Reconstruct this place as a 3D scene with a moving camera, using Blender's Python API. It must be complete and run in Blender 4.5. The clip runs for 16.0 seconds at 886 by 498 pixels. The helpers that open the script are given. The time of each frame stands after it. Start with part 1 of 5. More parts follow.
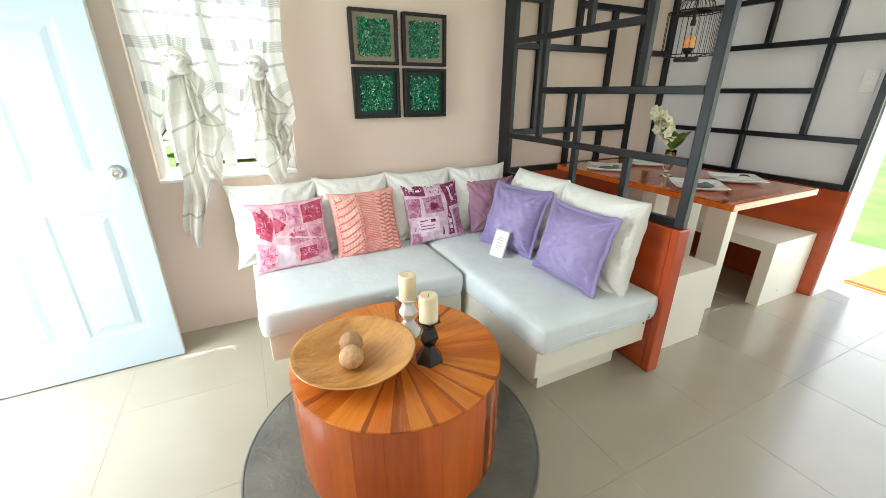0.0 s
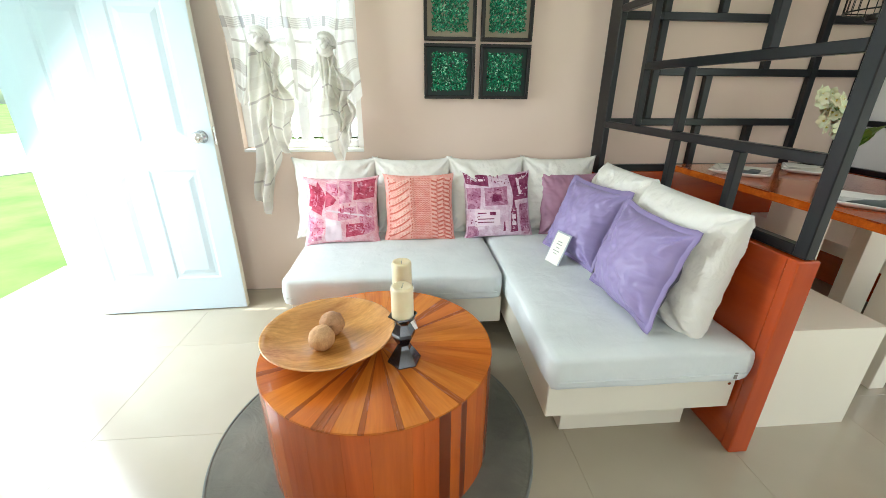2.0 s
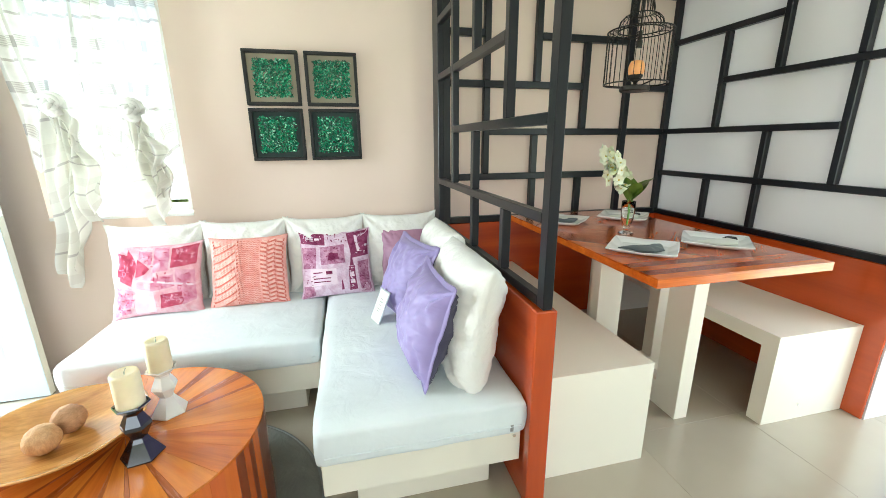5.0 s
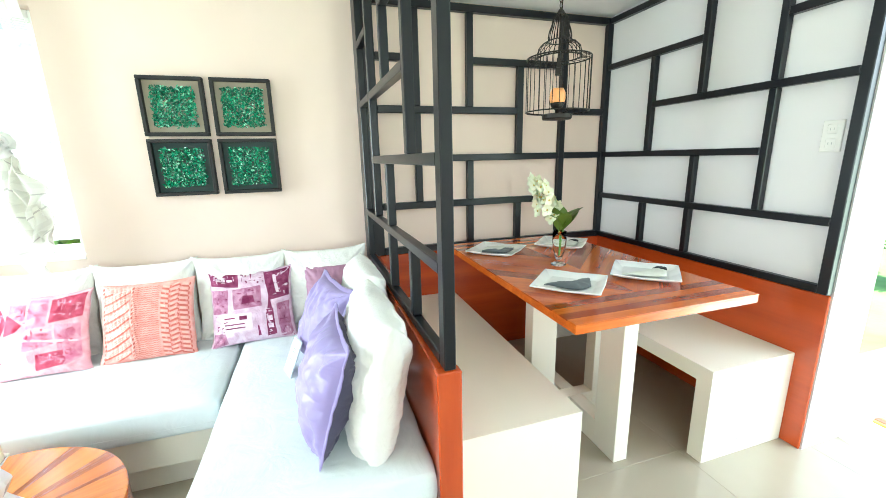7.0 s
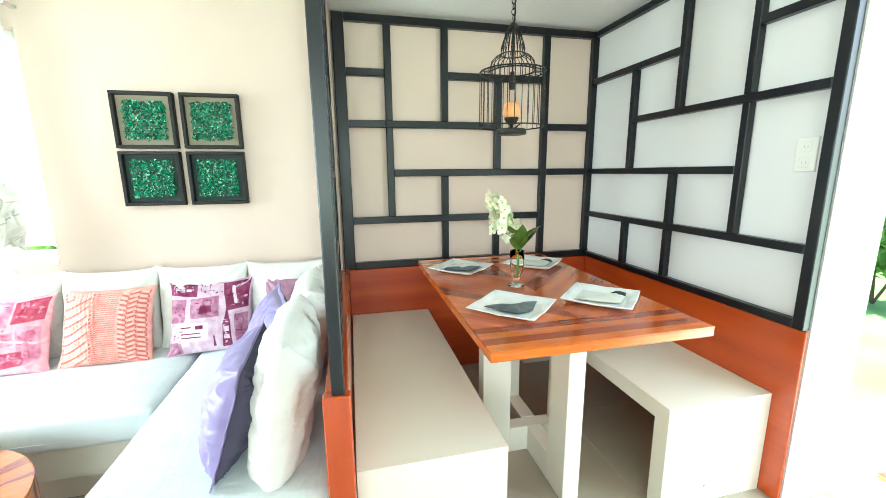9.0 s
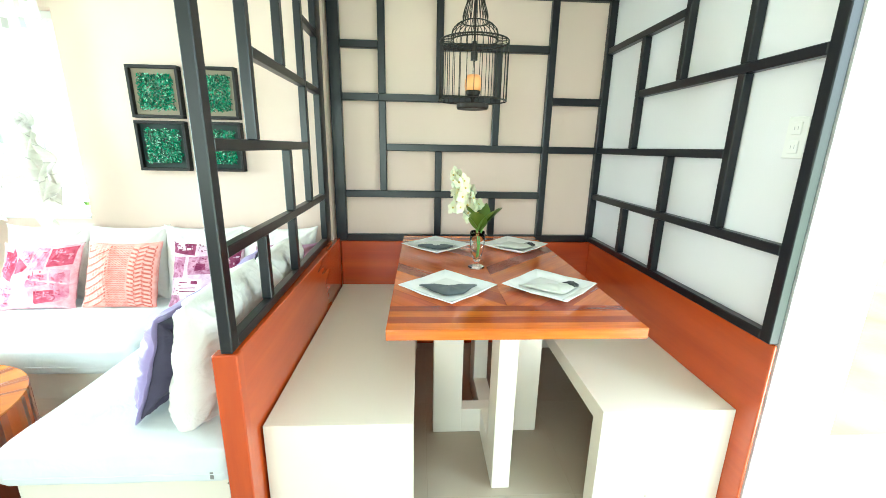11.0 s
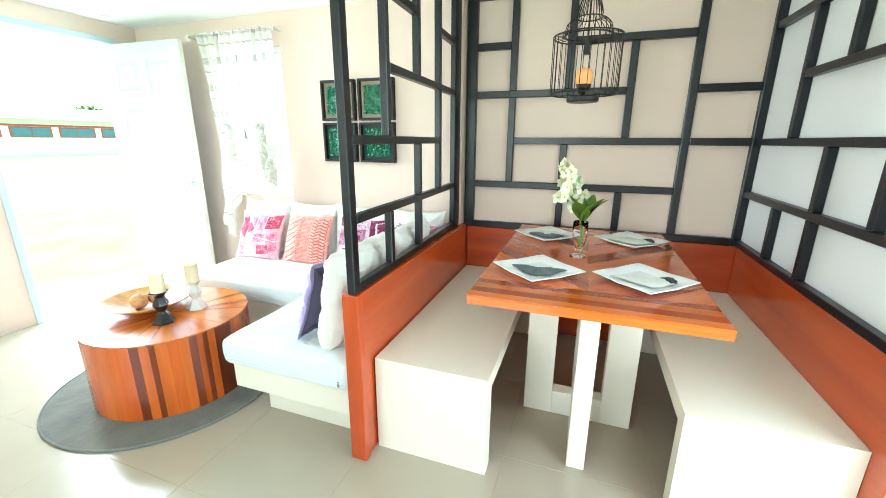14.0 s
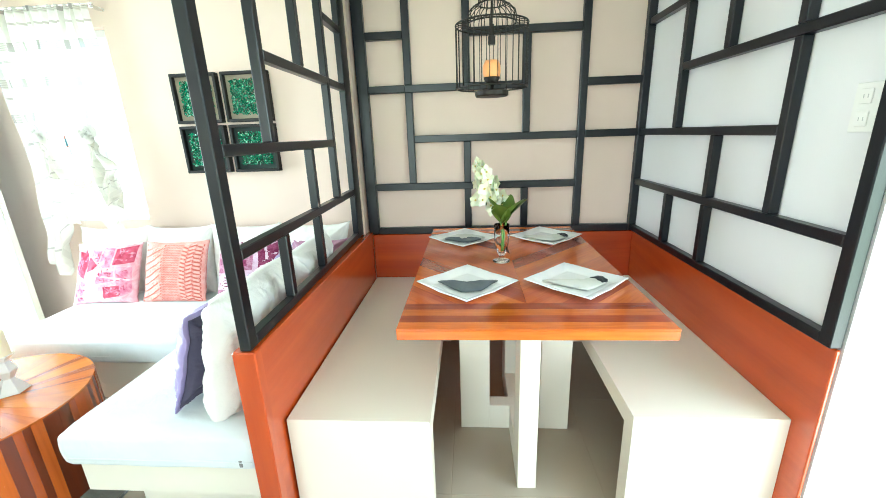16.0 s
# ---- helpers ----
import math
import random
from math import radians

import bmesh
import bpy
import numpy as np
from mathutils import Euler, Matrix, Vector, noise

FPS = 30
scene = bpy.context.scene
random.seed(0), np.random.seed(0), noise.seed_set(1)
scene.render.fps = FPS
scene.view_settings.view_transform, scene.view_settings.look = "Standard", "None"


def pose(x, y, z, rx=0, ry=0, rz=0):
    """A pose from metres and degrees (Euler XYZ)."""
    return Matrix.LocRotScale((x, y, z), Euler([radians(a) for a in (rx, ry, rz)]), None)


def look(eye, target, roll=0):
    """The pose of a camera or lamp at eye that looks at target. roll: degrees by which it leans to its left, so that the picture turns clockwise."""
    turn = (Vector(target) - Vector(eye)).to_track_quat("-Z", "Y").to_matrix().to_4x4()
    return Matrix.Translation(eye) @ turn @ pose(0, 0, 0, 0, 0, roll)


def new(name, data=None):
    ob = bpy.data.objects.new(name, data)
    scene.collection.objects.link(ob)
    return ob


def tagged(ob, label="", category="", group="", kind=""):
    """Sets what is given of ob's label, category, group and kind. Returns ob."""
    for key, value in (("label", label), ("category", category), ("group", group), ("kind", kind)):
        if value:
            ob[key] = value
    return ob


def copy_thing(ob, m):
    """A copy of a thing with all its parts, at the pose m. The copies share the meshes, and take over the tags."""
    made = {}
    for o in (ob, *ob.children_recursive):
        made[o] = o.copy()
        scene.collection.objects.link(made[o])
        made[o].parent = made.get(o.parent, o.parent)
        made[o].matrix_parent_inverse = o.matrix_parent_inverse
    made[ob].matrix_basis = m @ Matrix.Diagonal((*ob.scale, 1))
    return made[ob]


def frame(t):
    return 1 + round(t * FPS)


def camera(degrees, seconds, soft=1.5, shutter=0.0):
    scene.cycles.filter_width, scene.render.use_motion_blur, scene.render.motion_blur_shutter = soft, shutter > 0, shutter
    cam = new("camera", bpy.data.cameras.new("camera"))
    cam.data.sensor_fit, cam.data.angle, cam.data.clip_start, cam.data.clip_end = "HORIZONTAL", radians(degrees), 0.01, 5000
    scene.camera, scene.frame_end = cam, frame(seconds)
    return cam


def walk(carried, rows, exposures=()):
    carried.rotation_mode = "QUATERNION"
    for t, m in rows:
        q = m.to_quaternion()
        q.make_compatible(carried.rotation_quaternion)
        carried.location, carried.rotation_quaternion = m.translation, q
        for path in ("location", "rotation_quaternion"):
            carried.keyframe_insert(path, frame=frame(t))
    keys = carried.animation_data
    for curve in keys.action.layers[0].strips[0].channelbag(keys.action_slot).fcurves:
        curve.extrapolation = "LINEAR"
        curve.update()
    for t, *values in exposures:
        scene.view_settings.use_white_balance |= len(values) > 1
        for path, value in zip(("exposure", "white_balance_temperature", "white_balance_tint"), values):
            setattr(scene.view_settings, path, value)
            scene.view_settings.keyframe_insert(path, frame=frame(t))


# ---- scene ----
cam = camera(96.6, 16.0, soft=0.8)
PATH = [
    (0, (0.121, -0.007, 1.325), (0.934, 1.664, 0.583), 0.1),
    (0.5, (0.259, 0.054, 1.288), (0.994, 1.775, 0.584), 0.5),
    (1, (0.365, 0.082, 1.281), (0.985, 1.821, 0.513), -0.2),
    (1.5, (0.524, 0.056, 1.228), (0.984, 1.87, 0.52), 1.1),
    (2, (0.635, 0.037, 1.218), (0.792, 1.886, 0.473), 0.4),
    (2.5, (0.714, 0.066, 1.203), (0.863, 1.909, 0.44), 2.2),
    (3, (0.826, 0.117, 1.203), (0.961, 1.944, 0.399), 2.8),
    (3.5, (0.902, 0.052, 1.213), (0.867, 1.897, 0.442), 2.0),
    (4, (1.062, -0.02, 1.213), (1.019, 1.85, 0.506), 2.5),
    (4.5, (1.172, -0.016, 1.248), (1.428, 1.883, 0.674), 0.5),
    (5, (1.227, -0.02, 1.268), (1.67, 1.859, 0.746), -0.4),
    (5.2, (1.238, -0.02, 1.269), (1.723, 1.85, 0.75), -0.4),
    (7.3, (1.553, 0.078, 1.339), (2.137, 1.938, 0.891), -1.3),
    (7.5, (1.589, 0.062, 1.331), (2.105, 1.94, 0.878), -0.5),
    (8, (1.647, 0.028, 1.335), (2.092, 1.925, 0.882), -0.3),
    (8.5, (1.737, 0.018, 1.336), (2.175, 1.927, 0.93), -0.9),
    (8.7, (1.785, 0.034, 1.331), (2.251, 1.943, 0.957), -0.6),
    (10.8, (2.311, -0.047, 1.355), (2.399, 1.889, 0.862), 0.5),
    (11, (2.35, -0.024, 1.336), (2.463, 1.91, 0.838), 1.1),
    (11.5, (2.438, 0.025, 1.336), (2.528, 1.939, 0.762), 0.1),
    (12, (2.488, -0.037, 1.33), (2.28, 1.886, 0.824), 1.5),
    (12.5, (2.56, -0.138, 1.34), (2.093, 1.719, 0.762), 2.2),
    (13, (2.587, -0.186, 1.338), (1.996, 1.646, 0.795), 1.5),
    (13.5, (2.582, -0.207, 1.342), (1.905, 1.597, 0.805), 2.1),
    (14, (2.604, -0.198, 1.33), (1.96, 1.62, 0.801), 0.3),
    (14.5, (2.632, -0.17, 1.333), (2.158, 1.695, 0.789), -1.2),
    (15, (2.606, -0.118, 1.347), (2.195, 1.775, 0.851), -0.7),
    (15.5, (2.535, -0.04, 1.35), (2.242, 1.877, 0.86), -0.8),
    (16, (2.471, 0.02, 1.354), (2.33, 1.936, 0.798), -2.0),
]
EXPOSURES = [(0.0, 0.93, 6440, 8), (4.0, 0.88, 6380, 5), (5.0, 1.37, 6200, 4), (7.5, 1.88, 5850, -1), (11.0, 2.02, 5880, -5), (12.0, 2.06, 5860, -6), (13.0, 1.90, 5820, -2), (16.0, 1.94, 5800, -2)]
walk(cam, [(t, look(eye, target, roll)) for t, eye, target, roll in PATH], EXPOSURES)

# ---- world, sun and light from the openings ----
world = bpy.data.worlds.new("sky")
scene.world = world
world.use_nodes = True
wn = world.node_tree
sky = wn.nodes.new("ShaderNodeTexSky")
sky.sky_type = "NISHITA"
sky.sun_disc = False
sky.sun_elevation, sky.sun_rotation = radians(76), radians(17)
sky.air_density, sky.dust_density = 1.0, 2.0
wn.nodes["Background"].inputs["Strength"].default_value = 0.15
wn.links.new(sky.outputs["Color"], wn.nodes["Background"].inputs["Color"])


def lamp(name, kind, power, m, colour=(1, 1, 1), size=(1, 1), angle=0.5):
    data = bpy.data.lights.new(name, kind)
    data.energy, data.color = power, colour
    if kind == "AREA":
        data.shape, data.size, data.size_y = "RECTANGLE", size[0], size[1]
    if kind == "SUN":
        data.angle = radians(angle)
    ob = new(name, data)
    ob.matrix_world = m
    return ob


lamp("sun", "SUN", 5.0, look((0.8, 2.6, 11), (0, 0, 0)), (1.0, 0.95, 0.87), angle=0.5)
lamp("front_door_daylight", "AREA", 48, look((-1.50, 1.66, 1.15), (0.0, 0.62, 0.0)), (0.88, 0.95, 1.0), (0.8, 1.9))
lamp("side_door_daylight", "AREA", 9.0, look((3.86, 0.55, 1.05), (1.0, 0.5, 0.9)), (0.97, 0.99, 1.0), (0.85, 2.0))
# added fill from behind the camera, set in the unseen south wall's opening
lamp("front_fill_light", "AREA", 26, look((1.1, -3.46, 1.35), (1.1, 2.0, 1.2)), (0.98, 0.99, 1.0), (2.6, 1.5))
lamp("small_window_daylight", "AREA", 1.6, look((0.03, 2.66, 1.45), (0.03, 0.0, 0.6)), (0.97, 0.99, 1.0), (0.6, 1.1))


# ---- small builders ----
def add_box(bm, x0, x1, y0, y1, z0, z1, bevel=0.0, seg=2):
    m = Matrix.Translation(((x0 + x1) / 2, (y0 + y1) / 2, (z0 + z1) / 2)) @ Matrix.Diagonal((abs(x1 - x0), abs(y1 - y0), abs(z1 - z0), 1))
    made = bmesh.ops.create_cube(bm, size=1.0, matrix=m)
    if bevel:
        edges = list({e for v in made["verts"] for e in v.link_edges})
        bmesh.ops.bevel(bm, geom=edges, offset=bevel, segments=seg, affect="EDGES", profile=0.5)
    return bm


def box(x0, x1, y0, y1, z0, z1, bevel=0.0, seg=2):
    return add_box(bmesh.new(), x0, x1, y0, y1, z0, z1, bevel, seg)


def spun(profile, n=48, bm=None):
    """A turned solid from (radius, height) pairs, about the z axis."""
    bm = bm or bmesh.new()
    rings = []
    for r, z in profile:
        if r < 1e-5:
            rings.append([bm.verts.new((0, 0, z))])
        else:
            rings.append([bm.verts.new((r * math.cos(2 * math.pi * i / n), r * math.sin(2 * math.pi * i / n), z)) for i in range(n)])
    for a, b in zip(rings, rings[1:]):
        for i in range(n):
            k = (i + 1) % n
            if len(a) == 1 and len(b) > 1:
                bm.faces.new((a[0], b[k], b[i]))
            elif len(b) == 1 and len(a) > 1:
                bm.faces.new((a[i], a[k], b[0]))
            elif len(a) > 1:
                bm.faces.new((a[i], a[k], b[k], b[i]))
    bmesh.ops.recalc_face_normals(bm, faces=bm.faces)
    return bm


def rod(bm, points, r, n=8):
    """A round rod along points."""
    pts = [Vector(p) for p in points]
    rings = []
    for i, p in enumerate(pts):
        d = (pts[min(i + 1, len(pts) - 1)] - pts[max(i - 1, 0)]).normalized()
        a = d.cross(Vector((0, 0, 1)) if abs(d.z) < 0.9 else Vector((1, 0, 0))).normalized()
        b = d.cross(a)
        rings.append([bm.verts.new(p + r * (math.cos(2 * math.pi * k / n) * a + math.sin(2 * math.pi * k / n) * b)) for k in range(n)])
    for u, v in zip(rings, rings[1:]):
        for k in range(n):
            bm.faces.new((u[k], u[(k + 1) % n], v[(k + 1) % n], v[k]))
    bm.faces.new(rings[0][::-1])
    bm.faces.new(rings[-1])
    bmesh.ops.recalc_face_normals(bm, faces=bm.faces)
    return bm


def mesh_of(name, bm, material, smooth=False):
    data = bpy.data.meshes.new(name)
    bm.to_mesh(data)
    bm.free()
    data.materials.append(material)
    if smooth:
        data.shade_smooth()
    return data


def part(name, bm, material, parent=None, label="", smooth=False):
    ob = new(name, mesh_of(name, bm, material, smooth))
    if parent:
        ob.parent = parent
    if label:
        tagged(ob, label=label)
    return ob


def thing(name, label, category, m=None, group="", kind=""):
    ob = new(name)
    ob.empty_display_size = 0.1
    if m is not None:
        ob.matrix_world = m
    return tagged(ob, label, category, group, kind)


def solid(name, bm, material, label, category, m=None, group="", kind="", smooth=False):
    ob = part(name, bm, material, None, "", smooth)
    if m is not None:
        ob.matrix_world = m
    return tagged(ob, label, category, group, kind)


# ---- materials ----
def srgb(r, g, b):
    return tuple(((c / 255) / 12.92 if c <= 10 else ((c / 255 + 0.055) / 1.055) ** 2.4) for c in (r, g, b)) + (1.0,)


class Nodes:
    def __init__(self, name, rough=0.5, metal=0.0, coat=0.0, spec=0.5):
        self.mat = bpy.data.materials.new(name)
        self.mat.use_nodes = True
        self.t = self.mat.node_tree
        self.p = self.t.nodes["Principled BSDF"]
        self.p.inputs["Roughness"].default_value = rough
        self.p.inputs["Metallic"].default_value = metal
        self.p.inputs["Coat Weight"].default_value = coat
        self.p.inputs["Coat Roughness"].default_value = 0.12
        self.p.inputs["Specular IOR Level"].default_value = spec

    def node(self, kind, **sets):
        n = self.t.nodes.new(kind)
        for k, v in sets.items():
            if k in n.inputs:
                n.inputs[k].default_value = v
        return n

    def link(self, a, b):
        self.t.links.new(a, b)

    def coords(self, scale=(1, 1, 1), turn=(0, 0, 0), kind="Object"):
        c = self.node("ShaderNodeTexCoord")
        m = self.node("ShaderNodeMapping")
        m.inputs["Scale"].default_value = scale
        m.inputs["Rotation"].default_value = [radians(a) for a in turn]
        self.link(c.outputs[kind], m.inputs["Vector"])
        return m.outputs["Vector"]

    def noise(self, vec, scale, detail=3.0, rough=0.5, dist=0.0):
        n = self.node("ShaderNodeTexNoise", Scale=scale, Detail=detail, Roughness=rough, Distortion=dist)
        self.link(vec, n.inputs["Vector"])
        return n.outputs["Fac"]

    def ramp(self, fac, stops):
        r = self.node("ShaderNodeValToRGB")
        e = r.color_ramp.elements
        while len(e) < len(stops):
            e.new(0.5)
        for el, (pos, col) in zip(e, stops):
            el.position, el.color = pos, col
        self.link(fac, r.inputs["Fac"])
        return r.outputs["Color"]

    def mix(self, fac, a, b, mode="MIX"):
        m = self.node("ShaderNodeMix")
        m.data_type, m.blend_type = "RGBA", mode
        for sock, v in ((m.inputs[0], fac), (m.inputs[6], a), (m.inputs[7], b)):
            if isinstance(v, (int, float, tuple)):
                sock.default_value = v
            else:
                self.link(v, sock)
        return m.outputs[2]

    def random(self):
        return self.node("ShaderNodeObjectInfo").outputs["Random"]

    def colour(self, out):
        if isinstance(out, tuple):
            self.p.inputs["Base Color"].default_value = out
        else:
            self.link(out, self.p.inputs["Base Color"])
        return self

    def bump(self, height, strength=0.2, dist=0.01):
        b = self.node("ShaderNodeBump", Strength=strength, Distance=dist)
        self.link(height, b.inputs["Height"])
        self.link(b.outputs["Normal"], self.p.inputs["Normal"])
        return self

    def roughness(self, fac, lo, hi):
        m = self.node("ShaderNodeMapRange")
        m.inputs["To Min"].default_value, m.inputs["To Max"].default_value = lo, hi
        self.link(fac, m.inputs["Value"])
        self.link(m.outputs["Result"], self.p.inputs["Roughness"])
        return self


def paint(name, col, rough=0.6, vary=0.06, grain=120.0, bump=0.05, coat=0.0):
    n = Nodes(name, rough, coat=coat)
    v = n.coords()
    dark = tuple(c * (1 - vary) for c in col[:3]) + (1,)
    light = tuple(min(1, c * (1 + vary)) for c in col[:3]) + (1,)
    big = n.noise(v, 1.7, 4)
    n.colour(n.ramp(big, [(0.3, dark), (0.7, light)]))
    n.roughness(n.noise(v, 6.0, 4), rough * 0.85, min(1, rough * 1.15))
    n.bump(n.noise(v, grain, 2), bump, 0.004)
    return n.mat


def wood(name, light, dark, axis="z", scale=9.0, rough=0.35, coat=0.3, vary=0.35, coords="Object", streak=0.22):
    """Wood with the grain along one axis; pieces differ by the object's random number."""
    n = Nodes(name, rough, coat=coat)
    stretch = {"x": (0.08, 1, 1), "y": (1, 0.08, 1), "z": (1, 1, 0.08)}[axis]
    v = n.coords(stretch, kind=coords)
    shift = n.node("ShaderNodeVectorMath")
    shift.operation = "ADD"
    wide = n.node("ShaderNodeVectorMath")
    wide.operation = "SCALE"
    wide.inputs[0].default_value = (7.3, 5.1, 9.7)
    n.link(n.random(), wide.inputs["Scale"])
    n.link(v, shift.inputs[0])
    n.link(wide.outputs[0], shift.inputs[1])
    vec = shift.outputs[0]
    rings = n.noise(vec, scale, 5, 0.6, 1.2)
    fine = n.noise(vec, scale * 9, 3, 0.6)
    col = n.ramp(rings, [(0.28, dark), (0.52, tuple((a + b) / 2 for a, b in zip(light, dark))), (0.75, light)])
    col = n.mix(streak, col, n.ramp(fine, [(0.35, tuple(c * 0.55 for c in dark[:3]) + (1,)), (0.65, light)]))
    tint = n.ramp(n.random(), [(0.0, (1 - vary, 1 - vary, 1 - vary, 1)), (1.0, (1 + vary * 0.2, 1 + vary * 0.2, 1 + vary * 0.2, 1))])
    n.colour(n.mix(1.0, col, tint, "MULTIPLY"))
    n.roughness(fine, rough * (1 - streak), rough * (1 + 1.4 * streak))
    n.bump(fine, 0.02 + streak * 0.25, 0.003)
    return n.mat


def cloth(name, col, col2=None, weave=900.0, rough=0.9, crease=0.25):
    n = Nodes(name, rough, spec=0.25)
    n.p.inputs["Sheen Weight"].default_value = 0.15
    v = n.coords()
    col2 = col2 or tuple(c * 0.88 for c in col[:3]) + (1,)
    n.colour(n.mix(0.15, n.ramp(n.noise(v, 5.0, 4), [(0.3, col2), (0.7, col)]), n.ramp(n.noise(v, weave, 1), [(0.3, col2), (0.7, col)])))
    big = n.noise(v, 9.0, 3, 0.55, 1.0)
    fine = n.noise(v, weave * 0.6, 2)
    add = n.node("ShaderNodeMath")
    add.operation = "MULTIPLY_ADD"
    add.inputs[1].default_value = 0.06
    n.link(fine, add.inputs[0])
    n.link(big, add.inputs[2])
    n.bump(add.outputs[0], crease, 0.02)
    return n.mat


def glass_mat(name, col=(0.95, 1, 0.98, 1), rough=0.0, ior=1.45):
    n = Nodes(name, rough)
    n.colour(col)
    n.p.inputs["Transmission Weight"].default_value = 1.0
    n.p.inputs["IOR"].default_value = ior
    return n.mat


M_WALL = paint("wall_paint", srgb(226, 205, 191), 0.75, 0.025, 260, 0.06)
M_WALL_WHITE = paint("wall_paint_white", srgb(220, 217, 216), 0.7, 0.02, 260, 0.06)
M_CEIL = paint("ceiling_paint", srgb(240, 240, 238), 0.8, 0.015, 200, 0.03)
M_DOOR = paint("door_paint", srgb(196, 210, 217), 0.6, 0.015, 200, 0.03)
M_WHITE = paint("white_lacquer", srgb(235, 230, 213), 0.42, 0.03, 160, 0.05)
M_BLACK = paint("black_lacquer", srgb(8, 13, 20), 0.32, 0.12, 180, 0.05)
M_PANEL = wood("red_wood_panel", srgb(212, 88, 30), srgb(172, 64, 20), "y", 5.0, 0.2, 0.45, 0.08, streak=0.04)
M_PANEL_UP = wood("red_wood_edge", srgb(212, 88, 30), srgb(166, 60, 19), "z", 5.0, 0.2, 0.45, 0.08, streak=0.07)
M_PANEL_X = wood("red_wood_back", srgb(202, 80, 26), srgb(158, 54, 17), "x", 5.0, 0.26, 0.35, 0.08, streak=0.07)
M_BOWL = wood("bowl_wood", srgb(236, 178, 102), srgb(168, 104, 48), "x", 13.0, 0.22, 0.5, 0.0, streak=0.2)
M_TILE = paint("floor_tile", srgb(172, 163, 145), 0.2, 0.07, 400, 0.01, 0.25)
M_GROUT = paint("grout", srgb(160, 150, 130), 0.9, 0.08)
M_RUG = cloth("grey_rug", srgb(118, 118, 108), srgb(92, 93, 86), 500, 0.95, 0.5)
M_SOFA = cloth("sofa_linen", srgb(226, 233, 233), srgb(213, 220, 220))
M_CUSHION = cloth("cushion_linen", srgb(238, 237, 231), srgb(226, 224, 216), 900, 0.9, 0.6)
M_GRASS = paint("grass_ground", srgb(116, 158, 80), 0.95, 0.3, 30, 0.6)
M_PAVE = paint("pale_concrete", srgb(206, 200, 188), 0.9, 0.08, 90, 0.3)
M_CHROME = paint("satin_chrome", srgb(222, 222, 220), 0.26, 0.03)
M_CHROME.node_tree.nodes["Principled BSDF"].inputs["Metallic"].default_value = 1.0

# ---- the shell ----
XL, XR, YB, YB2, YF, ZC = -1.13, 3.50, 2.44, 2.54, -3.40, 2.235


def wall(name, bm, label, material=None):
    return solid(name, bm, material or M_WALL, label, "wall", kind="structure")


bm = bmesh.new()  # back wall of the living corner, with the window opening
for r in ((XL - 0.15, -0.31, YB, YB + 0.2, 0, ZC), (0.37, 1.8, YB, YB + 0.2, 0, ZC), (-0.31, 0.37, YB, YB + 0.2, 0, 0.88), (-0.31, 0.37, YB, YB + 0.2, 2.02, ZC)):
    add_box(bm, *r)
wall("wall_north", bm, "pinkish beige painted plaster wall with a small window")
wall("wall_north_booth", box(1.8, XR + 0.26, YB2, YB2 + 0.1, 0, ZC), "pinkish beige painted plaster wall of the dining booth")
bm = bmesh.new()
for r in ((XL - 0.15, XL, 2.22, YB, 0, ZC), (XL - 0.15, XL, YF, 1.36, 0, ZC), (XL - 0.15, XL, 1.36, 2.22, 2.075, ZC)):
    add_box(bm, *r)
wall("wall_west", bm, "cream painted plaster wall with the front doorway")
bm = bmesh.new()
for r in ((XR, XR + 0.26, 1.06, YB2, 0, ZC), (XR, XR + 0.26, YF, 0.10, 0, ZC), (XR, XR + 0.26, 0.10, 1.06, 2.12, ZC)):
    add_box(bm, *r)
wall("wall_east", bm, "off-white painted wall ending at a side doorway", M_WALL_WHITE)
# unseen south wall; its wide opening is added only to let fill light in
bm = bmesh.new()
for r in ((XL - 0.15, -0.2, YF - 0.15, YF, 0, ZC), (2.4, XR + 0.26, YF - 0.15, YF, 0, ZC), (-0.2, 2.4, YF - 0.15, YF, 0, 0.6), (-0.2, 2.4, YF - 0.15, YF, 2.1, ZC)):
    add_box(bm, *r)
wall("wall_south", bm, "unseen plain cream wall with a wide opening added for fill light")
solid("ceiling", box(XL - 0.15, XR + 0.26, YF - 0.15, YB2 + 0.1, ZC, ZC + 0.1), M_CEIL, "white painted flat ceiling", "ceiling", kind="structure")

# ---- outside ----
solid("ground", box(-80, 80, -80, 80, -0.35, -0.13), M_GRASS, "sunlit green lawn around the house", "ground", kind="structure")

# ---- lattice screens ----
Z = (0.76, 1.044, 1.332, 1.621, 1.909, 2.198)
B = 0.021


def lattice(name, label, ups, acrosses, place, turned=None, half=B):
    """ups: (u, z0, z1); acrosses: (u0, u1, z). place(u0, u1, z0, z1) gives the box."""
    top = thing(name, label, "screen", turned, group="lattice screens of the booth")
    for u, z0, z1, w in ups:
        part("upright_bar", box(*place(u - w, u + w, z0, z1), bevel=0.003, seg=1), M_BLACK, top)
    for u0, u1, z in acrosses:
        part("cross_bar", box(*place(u0, u1, z - half, z + half), bevel=0.003, seg=1), M_BLACK, top)
    return top


